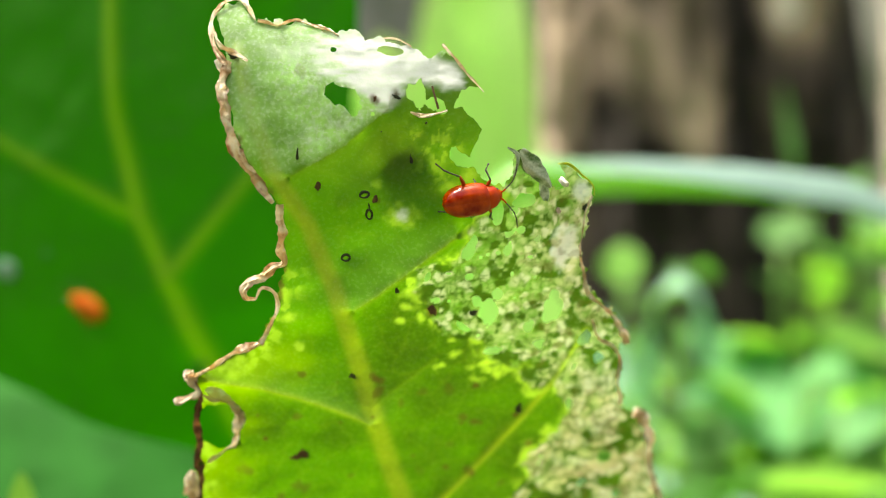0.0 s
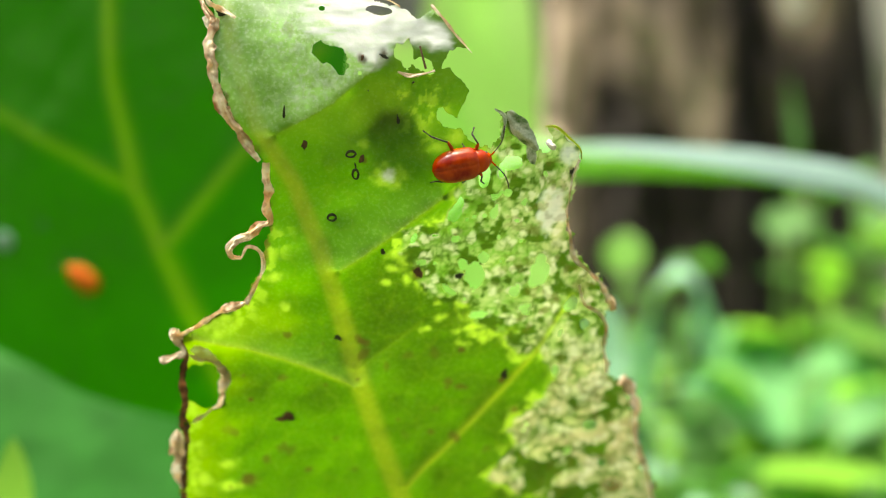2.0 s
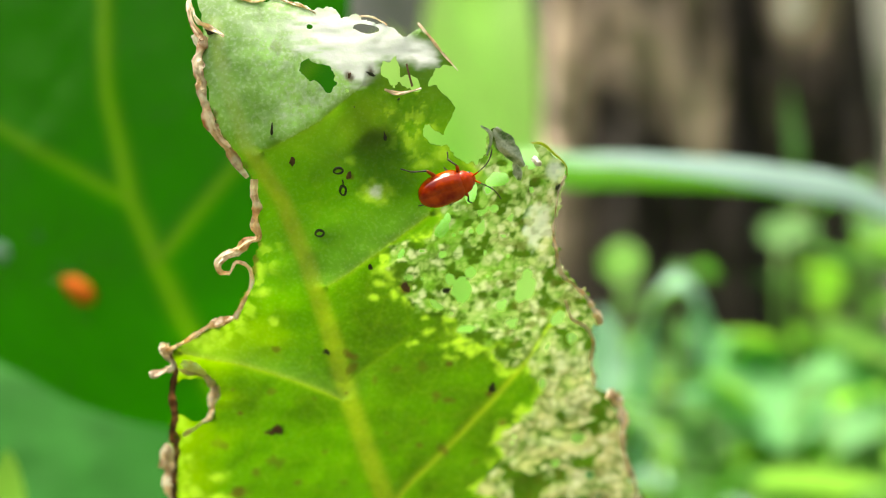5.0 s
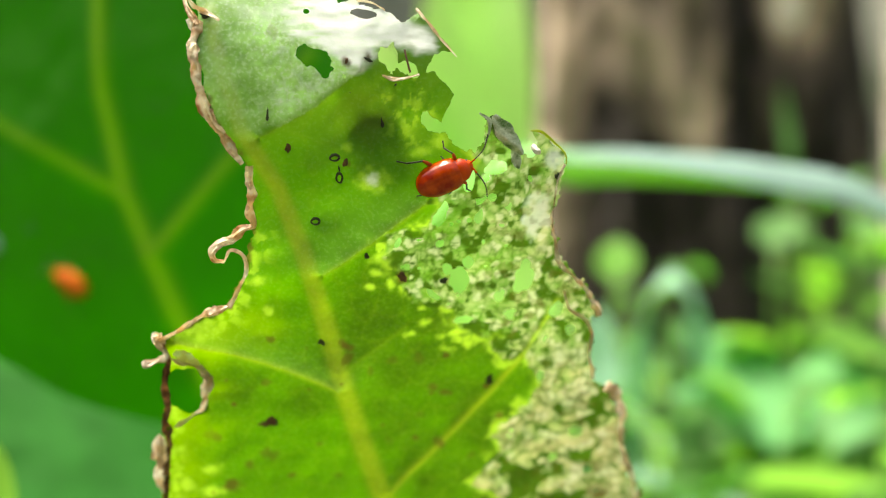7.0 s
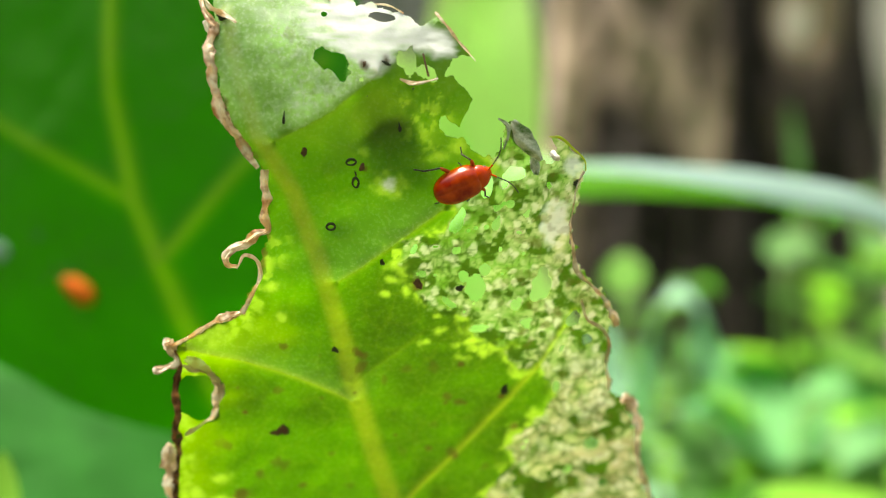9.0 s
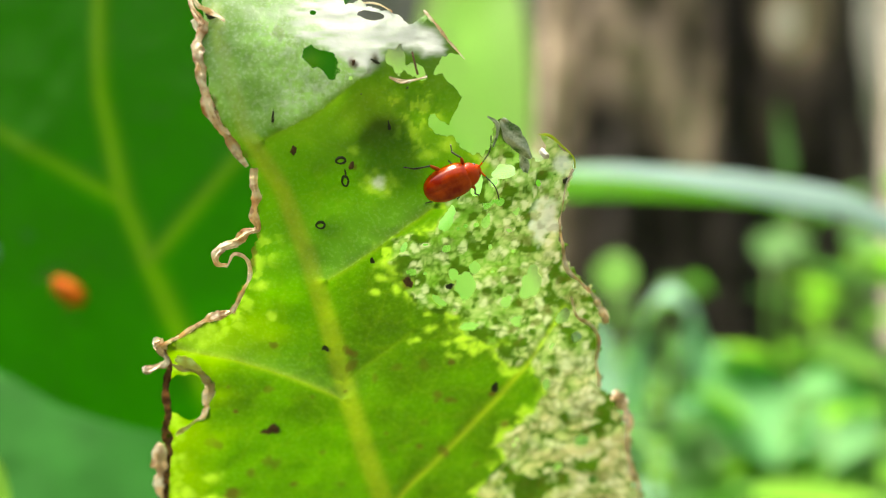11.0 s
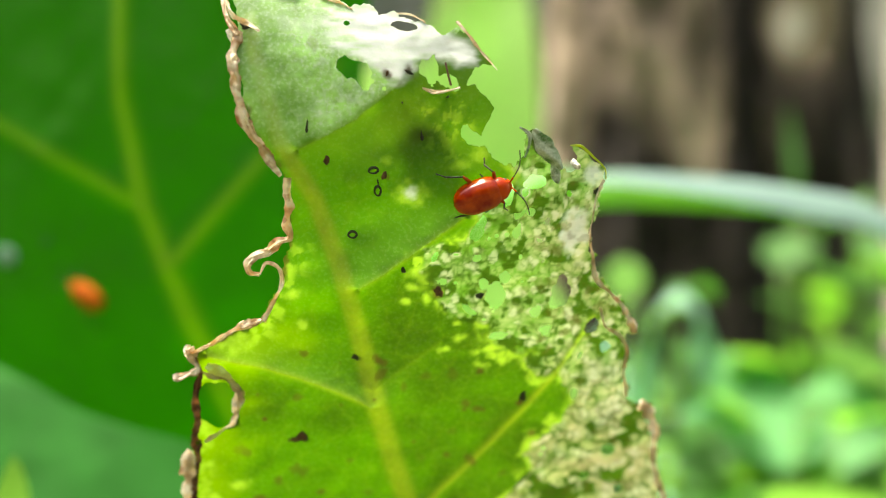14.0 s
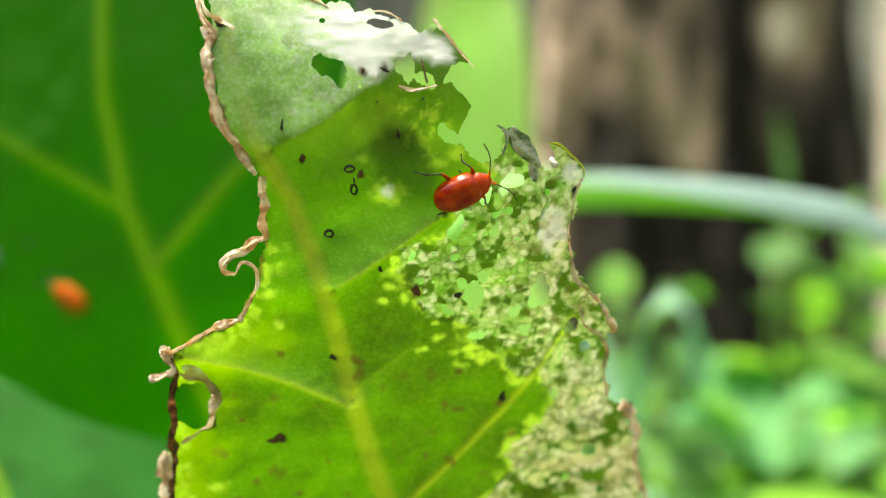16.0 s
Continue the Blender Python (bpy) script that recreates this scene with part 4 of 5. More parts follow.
# dried, rolled edges
EDGES = [
    ([(-18.6, 24.6), (-19.5, 22.0), (-18.9, 19.4), (-18.2, 17.2), (-17.6, 15.5), (-16.4, 13.6), (-15.4, 12.0), (-14.2, 10.4)], [0.5, 0.75, 0.7, 0.5, 0.62, 0.62, 0.5, 0.3], 0.35, DRY),
    ([(-13.7, 10.2), (-13.6, 8.4), (-13.2, 7.0), (-13.5, 5.2), (-13.2, 3.6), (-14.4, 2.9), (-15.6, 1.9), (-17.0, 1.3), (-17.8, 0.3), (-17.5, -0.6), (-16.6, -0.8)], [0.5, 0.45, 0.6, 0.5, 0.55, 0.5, 0.45, 0.4, 0.35], 0.4, DRY),
    ([(-16.6, -0.7), (-15.9, 0.6), (-14.9, 0.5), (-14.2, -0.6), (-14.4, -2.6), (-16.3, -6.4)], [0.15, 0.2, 0.25, 0.3, 0.3], 0.3, PALE),
    ([(-16.3, -6.4), (-18.2, -7.1), (-20.2, -8.2), (-22.4, -9.8), (-24.2, -11.0)], [0.3, 0.45, 0.4, 0.5, 0.6], 0.2, DRY),
    ([(-24.6, -10.4), (-24.4, -11.6), (-23.8, -13.0), (-25.4, -14.0), (-26.6, -14.3)], [0.5, 0.7, 0.4, 0.5, 0.3], 0.3, PALE),
    ([(-24.0, -11.5), (-23.6, -14.0), (-24.2, -17.0), (-24.0, -20.0), (-24.4, -22.5), (-24.3, -26.0), (-24.9, -29.0), (-25.2, -33.5), (-25.4, -38.0)], [0.4, 0.35, 0.5, 0.5, 0.6, 0.4, 0.4, 0.5], 0.2, BROWN),
    ([(-25.2, -24.5), (-25.9, -26.6), (-25.6, -28.4), (-25.9, -30.8), (-25.4, -33.0)], [0.4, 0.8, 0.6, 0.7, 0.5], 0.3, PALE),
    ([(-23.4, -13.6), (-22.0, -14.2), (-20.4, -14.6), (-19.0, -16.4), (-19.6, -18.6), (-20.0, -20.4), (-21.6, -21.8), (-23.4, -23.4)], [0.3, 0.5, 0.35, 0.5, 0.3, 0.55, 0.3, 0.3], 0.2, PALE),
    ([(-18.9, 24.2), (-20.2, 26.2), (-20.4, 28.2), (-19.5, 29.7), (-17.6, 30.3), (-16.6, 29.6), (-15.8, 28.4)], [0.3, 0.3, 0.25, 0.3, 0.35, 0.3, 0.2], 0.6, DRY),
    ([(-20.3, 27.6), (-19.6, 26.2), (-18.2, 25.5), (-17.2, 25.1), (-16.6, 24.7)], [0.25, 0.32, 0.36, 0.3, 0.2], 0.9, DRY),
    ([(-15.6, 28.2), (-13.5, 27.9), (-11.4, 28.4), (-9.5, 27.9), (-7.7, 27.5), (-6.8, 27.1)], [0.2, 0.28, 0.22, 0.3, 0.2], 0.2, DRY),
    ([(4.4, 26.5), (5.6, 25.2), (7.0, 23.6), (8.6, 22.0)], [0.14, 0.2, 0.18, 0.08], 0.5, DRY),
    ([(16.9, 14.5), (18.2, 14.3), (19.6, 13.3), (21.0, 12.0), (21.3, 10.8)], [0.10, 0.14, 0.13, 0.14, 0.14], 0.6, RIB),
    ([(21.2, 10.6), (20.6, 8.8), (20.3, 6.4), (20.2, 4.0), (20.9, 1.4), (21.4, -0.4)], [0.2, 0.12, 0.16, 0.2, 0.2], 0.1, PALE),
    ([(20.8, 1.2), (21.8, -1.4), (23.6, -3.0), (25.4, -4.9), (26.8, -7.2), (27.4, -8.6)], [0.25, 0.35, 0.15, 0.25, 0.6, 0.4], 0.2, PALE),
    ([(22.6, -5.0), (23.6, -7.6), (25.6, -9.0), (26.8, -11.0), (27.0, -14.0), (28.0, -18.0)], [0.2, 0.22, 0.2, 0.22, 0.2], 0.1, DRY),
    ([(29.8, -19.2), (31.2, -20.4), (32.4, -23.4), (32.8, -26.2), (33.4, -29.0)], [0.8, 1.0, 0.6, 0.4, 0.3], 0.3, PALE),
    ([(33.4, -29.0), (34.6, -32.0), (35.8, -35.0), (37.0, -39.0)], [0.3, 0.6, 0.3, 0.4], 0.2, PALE),
    ([(12.0, 13.0), (12.4, 14.4), (12.3, 15.6), (11.2, 16.3)], [0.18, 0.2, 0.25, 0.1], 0.3, GREY),
    ([(-2.2, 26.9), (-0.6, 26.9), (1.0, 26.2)], [0.1, 0.2, 0.12], 0.1, DRY),
    ([(0.6, 20.0), (2.0, 19.6), (3.6, 19.9), (4.6, 20.2)], [0.1, 0.22, 0.2, 0.12], 0.2, PALE),
    ([(3.0, 22.6), (3.3, 21.4), (3.6, 20.4)], [0.1, 0.14, 0.1], 0.5, RUST),
]
RIMS = {"dried_tissue": DRY_RIM, "bleached_tissue": PALE_RIM, "brown_tissue": BROWN_RIM}
for k, (line, radii, lift, mat) in enumerate(EDGES):
    pts = [on_leaf(x, y, lift) for x, y in curve(line, 18 * len(line))]
    v, f, shades = rind(pts, [1.12 * r * MM for r in radii], 12, 0.20, 200 + k)
    part("dried_edge", mesh_of("dried_edge", v, f, False, shades),
         RIMS.get(mat.name, mat), leaf, "" if mat is RIB else "tan curled dry leaf edge")


def flake(corner, along, across, bow, name, mat, label, seed):
    """A bent scrap of dead tissue."""
    c, a, b = Vector(on_leaf(*corner)), Vector((along[0] * MM, along[1] * MM, along[2] * MM)), Vector((across[0] * MM, across[1] * MM, across[2] * MM))

    def at(u, v):
        wob = float(rough(np.array(u * 3.0), np.array(v * 2.0 + seed), seed, 2)) * 0.55
        edge = 1 + 0.6 * float(rough(np.array(u * 2.5 + 9), np.array(0.5 * seed), seed + 3))
        return tuple(c + a * u + b * (v - 0.5) * edge * (1 - 0.6 * abs(2 * u - 0.9) ** 2.2) + Vector((0, 0, (bow * math.sin(math.pi * u) * (1 - (2 * v - 1) ** 2) + wob) * MM)))
    part(name, mesh_of(name, *sheet(at, 22, 14)), mat, leaf, label)


flake((12.6, 15.9), (3.6, -4.0, 1.0), (1.5, 1.3, 0.3), 0.5, "withered_flap", GREY, "grey withered flap of tissue", 3)
flake((15.2, 13.2), (0.6, -3.0, 0.6), (1.0, 0.2, 0.3), 0.4, "withered_flap", GREY, "grey withered flap of tissue", 5)
flake((-20.0, 24.6), (1.5, -2.4, 0.5), (0.8, 0.5, 0.3), 0.5, "withered_flap", PALE_RIM, "bleached fold of tissue", 17)
flake((-22.8, -12.6), (2.8, -1.6, 0.3), (0.8, 1.5, 0.3), 0.3, "withered_flap", PALE_RIM, "bleached fold of tissue", 19)
flake((-19.0, -16.0), (-0.9, -3.2, 0.3), (1.2, -0.2, 0.3), 0.3, "withered_flap", PALE_RIM, "bleached fold of tissue", 21)
flake((-25.3, -24.9), (-0.2, -4.2, 0.4), (1.5, 0.0, 0.3), 0.4, "withered_flap", PALE_RIM, "bleached fold of tissue", 23)
flake((-24.9, -10.2), (0.9, -2.2, 0.4), (1.3, 0.5, 0.3), 0.4, "withered_flap", PALE_RIM, "bleached fold of tissue", 25)
# a white glint, added as a small pale scrap
flake((17.2, 12.9, 0.8), (0.95, -0.95, 0.2), (0.65, 0.65, 0.1), 0.2, "withered_flap", GLINT_SCRAP, "small white glint, built as a scrap", 15)
flake((-18.8, 23.6), (-0.6, -3.4, 0.6), (1.3, 0.2, 0.5), 0.6, "withered_flap", PALE, "bleached fold of tissue", 13)


# specks and rings left by insects, and a dark patch for the curl's shaded hollow
def speck(s, t, a, b, turn, name, mat, ring=False):
    n = 26
    if ring:
        line = [on_leaf(s + a * math.cos(w) * math.cos(turn) - b * math.sin(w) * math.sin(turn), t + a * math.cos(w) * math.sin(turn) + b * math.sin(w) * math.cos(turn), 0.05)
                for w in np.linspace(0, 2 * math.pi, n)]
        me = mesh_of(name, *tube(line, [0.10 * MM, 0.17 * MM, 0.09 * MM, 0.13 * MM], 6, 0.6, 0.2, n))
    else:
        x, y, z = on_leaf(s, t, 0.02)
        v, f = ball(0, 0, 0, 1, 1, 0.09 * MM, 10, 14)
        c, q, key = math.cos(turn), math.sin(turn), 10 * abs(s + 2 * t)
        shaped = []
        for p in v:
            w_ = math.atan2(p[1], p[0])
            r = 0.55 + 0.95 * float(lattice(np.array(2.2 * math.cos(w_) + 40 + key), np.array(2.2 * math.sin(w_) + 40), 130))
            shaped.append(((p[0] * a * c - p[1] * b * q) * r * MM + x, (p[0] * a * q + p[1] * b * c) * r * MM + y, p[2] + z))
        v = shaped
        me = mesh_of(name, v, f)
    part(name, me, mat, leaf)


for s0, t0, a0, b0, turn0 in ((-4.4, 11.3, 0.5, 0.3, 0.1), (-3.9, 9.1, 0.32, 0.5, 0.1), (-6.5, 4.1, 0.45, 0.32, 0.0)):
    speck(s0, t0, a0, b0, turn0, "dark_ring", MARK, True)
# the last of these is the shade inside the curled tip, as a dark patch
for s0, t0, a0, b0, turn0 in ((-3.9, 10.0, 0.12, 0.4, 0.1), (-0.9, 0.3, 0.28, 0.55, 0.2), (-5.8, -11.0, 0.42, 0.36, 0.3), (14.6, -17.3, 0.42, 0.75, -0.1), (-11.5, 15.4, 0.13, 0.85, -0.05),
                              (0.7, 14.9, 0.14, 0.75, 0.15), (20.5, 9.2, 0.35, 0.4, 0.2), (-0.8, 21.4, 0.5, 0.2, -0.5), (8.1, -3.2, 0.42, 0.45, 0.0), (-17.9, 24.9, 0.9, 0.5, -0.4)):
    speck(s0, t0, a0, b0, turn0, "dark_speck", MARK)
for s0, t0, a0, b0, turn0 in ((-9.4, 12.1, 0.35, 0.45, 0.3), (-12.0, -22.5, 0.95, 0.7, 0.5), (-12.9, -23.0, 0.5, 0.35, 0.2), (-3.2, 21.2, 0.16, 0.5, -0.2), (-3.2, 10.8, 0.25, 0.45, -0.4), (3.3, -2.7, 0.45, 0.6, 0.2)):
    speck(s0, t0, a0, b0, turn0, "rusty_speck", RUST)
pet = [on_leaf(9.4, -70.0, 0)] + [(0.011, -0.085, -0.004), (0.014, -0.11, -0.012)]
part("petiole", mesh_of("petiole", *tube(curve(pet, 14), [1.5 * MM, 1.6 * MM, 1.9 * MM], 10)), STALK, leaf)
tip = LEAF @ Vector((0.014, -0.11, -0.012))
stem = thing("plant_stem", "upright green stem that carries the leaves", "stem")
part("stalk", mesh_of("stalk", *tube(curve([tuple(tip), (tip.x + 0.004, tip.y + 0.02, 0.22), (0.01, 0.2, 0.1), (0.0, 0.22, -0.02)], 30), [0.0019, 0.003, 0.004, 0.005], 12)), STALK, stem)


# ---- the broad leaf behind, and the lower leaf ----
def whole_leaf(name, ring, rib, veins, bow, mat, at, label, step_mm=1.0):
    base = thing(name, label, "leaf", at=at)
    xs, ys = [p[0] for p in ring], [p[1] for p in ring]
    s, t = np.meshgrid(np.arange(min(xs) - 2, max(xs) + 2, step_mm), np.arange(min(ys) - 2, max(ys) + 2, step_mm), indexing="ij")
    f = inside(s, t, ring) + 1.5 * rough(s / 14, t / 14, 7, 2)
    d, _, u = away(s, t, rib)
    z = bow(s, t) + 1.0 * np.exp(-(d / 1.6) ** 2) + 1.4 * rough(s / 16, t / 16, 9, 3)
    vein = np.exp(-(d / (1.2 + 1.5 * u)) ** 2)
    for line in veins:
        dv, _, uv = away(s, t, line)
        z = z + 0.9 * np.exp(-dv / 3.0)
        vein = np.maximum(vein, (0.9 - 0.35 * uv) * np.exp(-(dv / 1.35) ** 2))
    owner = np.where(d < 1.2 + 1.2 * u, 1, 0)
    for k, line in enumerate(veins):
        owner = np.where((owner == 0) & (away(s, t, line)[0] < 1.2), k + 2, owner)
    for k, piece in enumerate(blade(f, s, t, z, {"vein": vein}, owner, len(veins) + 2)):
        part(("blade", "midrib")[k] if k < 2 else "side_vein", piece, mat, base)
    return base


BACK = pose(-0.07, 0.2, 0.41, 98, 0, -18)
back_leaf = whole_leaf("broad_leaf", [(-2, 92), (22, 84), (42, 66), (53, 42), (52, 30), (48, 5), (38, -22), (24, -47), (9, -55), (-16.8, -54.5), (-38.6, -44.5), (-58, -28), (-68, 10), (-60, 46), (-36, 76)],
                       [(-2, 90), (-0.1, 46.5), (-0.2, 23.6), (3.9, 1.0), (10.3, -14.6), (15.5, -29.2), (22, -46)],
                       [[(3.9, 1.0), (-16.2, 11.4), (-30.3, 17.5), (-58, 30)], [(10.9, -9.8), (21.4, 0.6), (30.1, 9.4), (46, 28)]],
                       lambda s, t: -0.0022 * (s - 5) ** 2 - 0.0012 * t ** 2, BROAD, BACK, "large dark green leaf with paler veins and one beetle")
whole_leaf("lower_leaf", [(-75, 18), (-40, 22), (0, 18), (40, 22), (66, 8), (70, -20), (40, -48), (0, -60), (-40, -52), (-76, -24)],
           [(66, 8), (30, -4), (0, -10), (-40, -14), (-74, -10)], [[(30, -4), (10, -30), (-4, -46)], [(0, -10), (-18, 4), (-30, 14)]],
           lambda s, t: -0.002 * s ** 2 - 0.003 * t ** 2, UNDER, pose(-0.088, 0.190, 0.355, 66, 0, -10) @ pose(0, 0, 0, 0, 0, -19), "paler bluish green leaf below the broad leaf")
part("petiole", mesh_of("petiole", *tube(curve([(0.022, -0.046, -0.002), (0.034, -0.09, -0.01), (0.05, -0.16, -0.02)], 16), [0.0018, 0.002, 0.0024], 10)), STALK, back_leaf)


for x, y, a0, b0 in ((-35.0, -9.5, 2.8, 2.4), (-14.6, -13.2, 1.3, 0.9), (14.5, -30.5, 1.6, 1.2), (-22.0, -6.0, 1.4, 1.0)):
    spot = [(x * MM + p[0], y * MM + p[1], p[2] + float(-0.0022 * (x - 5) ** 2 - 0.0012 * y ** 2) * MM + 0.0008) for p in ball(0, 0, 0, a0 * MM, b0 * MM, 0.0004, 10, 12)[0]]
    part("pale_spot", mesh_of("pale_spot", spot, ball(0, 0, 0, 1, 1, 1, 10, 12)[1]), UNDER if a0 < 2 else BLUISH, back_leaf, "pale spot")


# ---- beetles ----
def beetle(name, label, at, shell=None, size=1.06):
    """Seven millimetres long: x forward, z up, its feet at z = 0."""
    MM = 0.001 * size
    SHELL_, NECK_ = (shell, shell) if shell else (SHELL, NECK)
    b = thing(name, label, "beetle", at=at)

    def dome(side):
        def at_(u, v):
            x = -3.26 + 5.12 * u
            w_ = (max(0.0, 1 - abs((x + 0.7) / 2.56) ** 2.3)) ** 0.5 if x < -0.7 else (max(0.0, 1 - abs((x + 0.7) / 2.70) ** 4.2)) ** 0.5
            a = math.pi / 2 * 1.18 * v
            row = 0.012 * math.cos(15 * a) * min(1.0, 3 * w_) * math.sin(a)
            return (x * MM, side * ((1.72 + row) * w_ * math.sin(a) ** 0.92 + 0.003) * MM, (0.75 + (1.52 + row) * w_ ** 0.62 * math.cos(a) - 0.05 * math.exp(-(v / 0.05) ** 2)) * MM)
        return sheet(at_, 40, 22)
    for side in (1, -1):
        v, f = dome(side)
        part("wing_case", mesh_of("wing_case", v, f if side < 0 else [q[::-1] for q in f]), SHELL_, b)
    part("belly", mesh_of("belly", *[x for x in ball(-0.7 * MM, 0, 0.75 * MM, 2.5 * MM, 1.7 * MM, 0.55 * MM)]), THIGH, b)
    part("neck_shield", mesh_of("neck_shield", *ball(1.72 * MM, 0, 0.98 * MM, 1.08 * MM, 1.22 * MM, 0.98 * MM, 18, 24)), NECK_, b)
    part("head", mesh_of("head", *ball(2.52 * MM, 0, 0.66 * MM, 0.56 * MM, 0.74 * MM, 0.56 * MM, 12, 18)), NECK_, b)
    for side in (1, -1):
        part("eye", mesh_of("eye", *ball(2.55 * MM, side * 0.62 * MM, 0.72 * MM, 0.22 * MM, 0.20 * MM, 0.24 * MM, 8, 10)), LIMB, b)
    feelers, legs = [], []
    for side in (1, -1):
        base = Vector((2.92, side * 0.3, 1.0)) * MM
        line = curve([(0, 0, 0), (0.7, side * 0.25, 0.35), (1.9, side * 0.75, 0.5), (2.7, side * 1.4, 0.35), (3.3, side * 2.2, 0.1)], 34) * MM * 0.85
        wav = [(0.055 + 0.025 * (k % 3 == 0)) * MM for k in range(34)]
        v, f = tube(line[:9], [0.09 * MM, 0.09 * MM], 7)
        a = part("antenna", mesh_of("antenna_root", v, f), NECK, b)
        part("antenna_tip", mesh_of("antenna_tip", *tube(line[8:], wav[8:], 7)), LIMB, a, "dark jointed antenna tip")
        a.matrix_basis = Matrix.Translation(base)
        feelers.append((a, base))
    # root on the body, then knee, ankle and toe as the leg lies
    joints = [((1.6, 1.1, 0.6), (1.8, 1.9, 1.2), (1.3, 2.8, 0.5), (1.6, 3.4, 0.1)), ((0.4, 1.1, 0.4), (0.5, 1.5, 0.5), (0.5, 1.75, 0.3), (0.4, 1.95, 0.0)),
              ((-0.6, 1.3, 0.6), (-1.3, 2.6, 1.4), (-2.9, 3.1, 0.7), (-3.7, 3.7, 0.1)), ((1.4, -1.0, 0.6), (1.7, -1.6, 0.8), (1.5, -2.2, 0.4), (1.8, -2.6, 0.1)),
              ((0.2, -1.2, 0.4), (0.1, -1.6, 0.6), (-0.2, -1.9, 0.3), (-0.4, -2.0, 0.1)), ((-0.9, -1.2, 0.5), (-2.0, -1.3, 0.7), (-3.0, -0.9, 0.4), (-3.7, -0.8, 0.1))]
    for root, knee, ankle, toe in joints:
        r = Vector(root)
        k_, a_, t_ = [(Vector(p) - r) * MM for p in (knee, ankle, toe)]
        leg = part("leg", mesh_of("thigh", *tube(curve([(0, 0, 0), tuple(k_ * 0.5), tuple(k_)], 8), [0.17 * MM, 0.22 * MM, 0.13 * MM], 8)), THIGH, b)
        part("shin", mesh_of("shin", *tube(curve([tuple(k_), tuple((k_ + a_) / 2 + Vector((0, 0, 0.1 * MM))), tuple(a_)], 8), [0.10 * MM, 0.085 * MM, 0.11 * MM], 7)), LIMB, leg, "thin black shin")
        part("foot", mesh_of("foot", *tube(curve([tuple(a_), tuple((a_ + t_) / 2), tuple(t_)], 8), [0.10 * MM, 0.07 * MM, 0.11 * MM], 7, 1.0, 0.2)), LIMB, leg, "thin black foot")
        leg.matrix_basis = Matrix.Translation(r * MM)
        legs.append((leg, r * MM))
    return b, feelers, legs


front_beetle, feelers, legs = beetle("beetle", "glossy orange-red beetle feeding on the eaten leaf", Matrix())
rear_beetle, _, _ = beetle("beetle", "orange beetle seen as a shadow through the leaf", Matrix(), None, 0.95)
far_beetle, _, _ = beetle("beetle", "dull orange beetle resting on the broad dark leaf", BACK @ pose(-0.0108, -0.0171, 0.0004, 0, 0, 145), OLD_SHELL, 1.4)


# ---- grass blade, weeds ----
def grass_blade(line, wide, name, label, top=None, under=None):
    p = curve(line, 50)
    way = np.gradient(p, axis=0)
    way /= np.linalg.norm(way, axis=1)[:, None]
    side = np.cross(way, (0, 0, 1.0))
    side /= np.linalg.norm(side, axis=1)[:, None]

    def at(u, v):
        k = min(49, int(round(u * 49)))
        w_ = wide * min(1.0, 0.35 + 2.4 * u, 5.0 * (1 - u) + 0.03) * (1 - 0.12 * float(step(0.45, 0.70, np.array(u))))
        a = radians(-35 + 118 * v)
        return tuple(p[k] + side[k] * w_ * (math.sin(a) - 0.3) + np.array((0, 0, 1.0)) * w_ * (math.cos(a) - 0.5))
    def split(u):
        return 0.70 + 0.29 * float(step(0.42, 0.70, np.array(u)))
    g = thing(name, label, "grass")
    # ramp along the blade that silvers it like reflected sky
    sky_silver = [float(step(0.33, 0.50, np.array(i / 49))) for i in range(50) for _ in range(9)]
    part("upper_side", mesh_of("upper_side", *sheet(lambda u, v: at(u, split(u) * v), 49, 8), True, {"vein": sky_silver}), top or GRASS, g, "upper side of the blade, coloured silvery like sky sheen")
    part("lower_side", mesh_of("lower_side", *sheet(lambda u, v: at(u, split(u) + (1 - split(u)) * v), 49, 6)), under or GRASS_GREEN, g, "vivid green lower side of the blade")
    return g


GRASS_ARC = [(-0.066, 0.292, 0.0), (-0.0594, 0.283, 0.2056), (-0.0378, 0.2743, 0.3568), (0.0108, 0.27, 0.4173), (0.0389, 0.27, 0.4221), (0.0713, 0.27, 0.4214), (0.0961, 0.27, 0.4190), (0.1231, 0.27, 0.4118), (0.1728, 0.272, 0.378), (0.2052, 0.2765, 0.322)]
arching_grass = grass_blade(GRASS_ARC, 0.0125, "grass_blade", "arching pale green blade of grass, sky sheen coloured on its upper side")


def leaflet(long, wide, droop, cup, seed, nu=10, nv=6):
    rnd = np.random.RandomState(seed)
    tilt = rnd.uniform(-0.1, 0.1)

    def at(u, v):
        q = 2 * v - 1
        half = wide / 2 * (math.sin(math.pi * min(1, u ** 0.8)) ** 0.75 + 0.02)
        return (long * u, q * half, -droop * long * u * u + cup * abs(q) * half + tilt * q * half + 0.02 * long * math.sin(7 * u + seed))
    return mesh_of("leaf", *sheet(at, nu, nv))


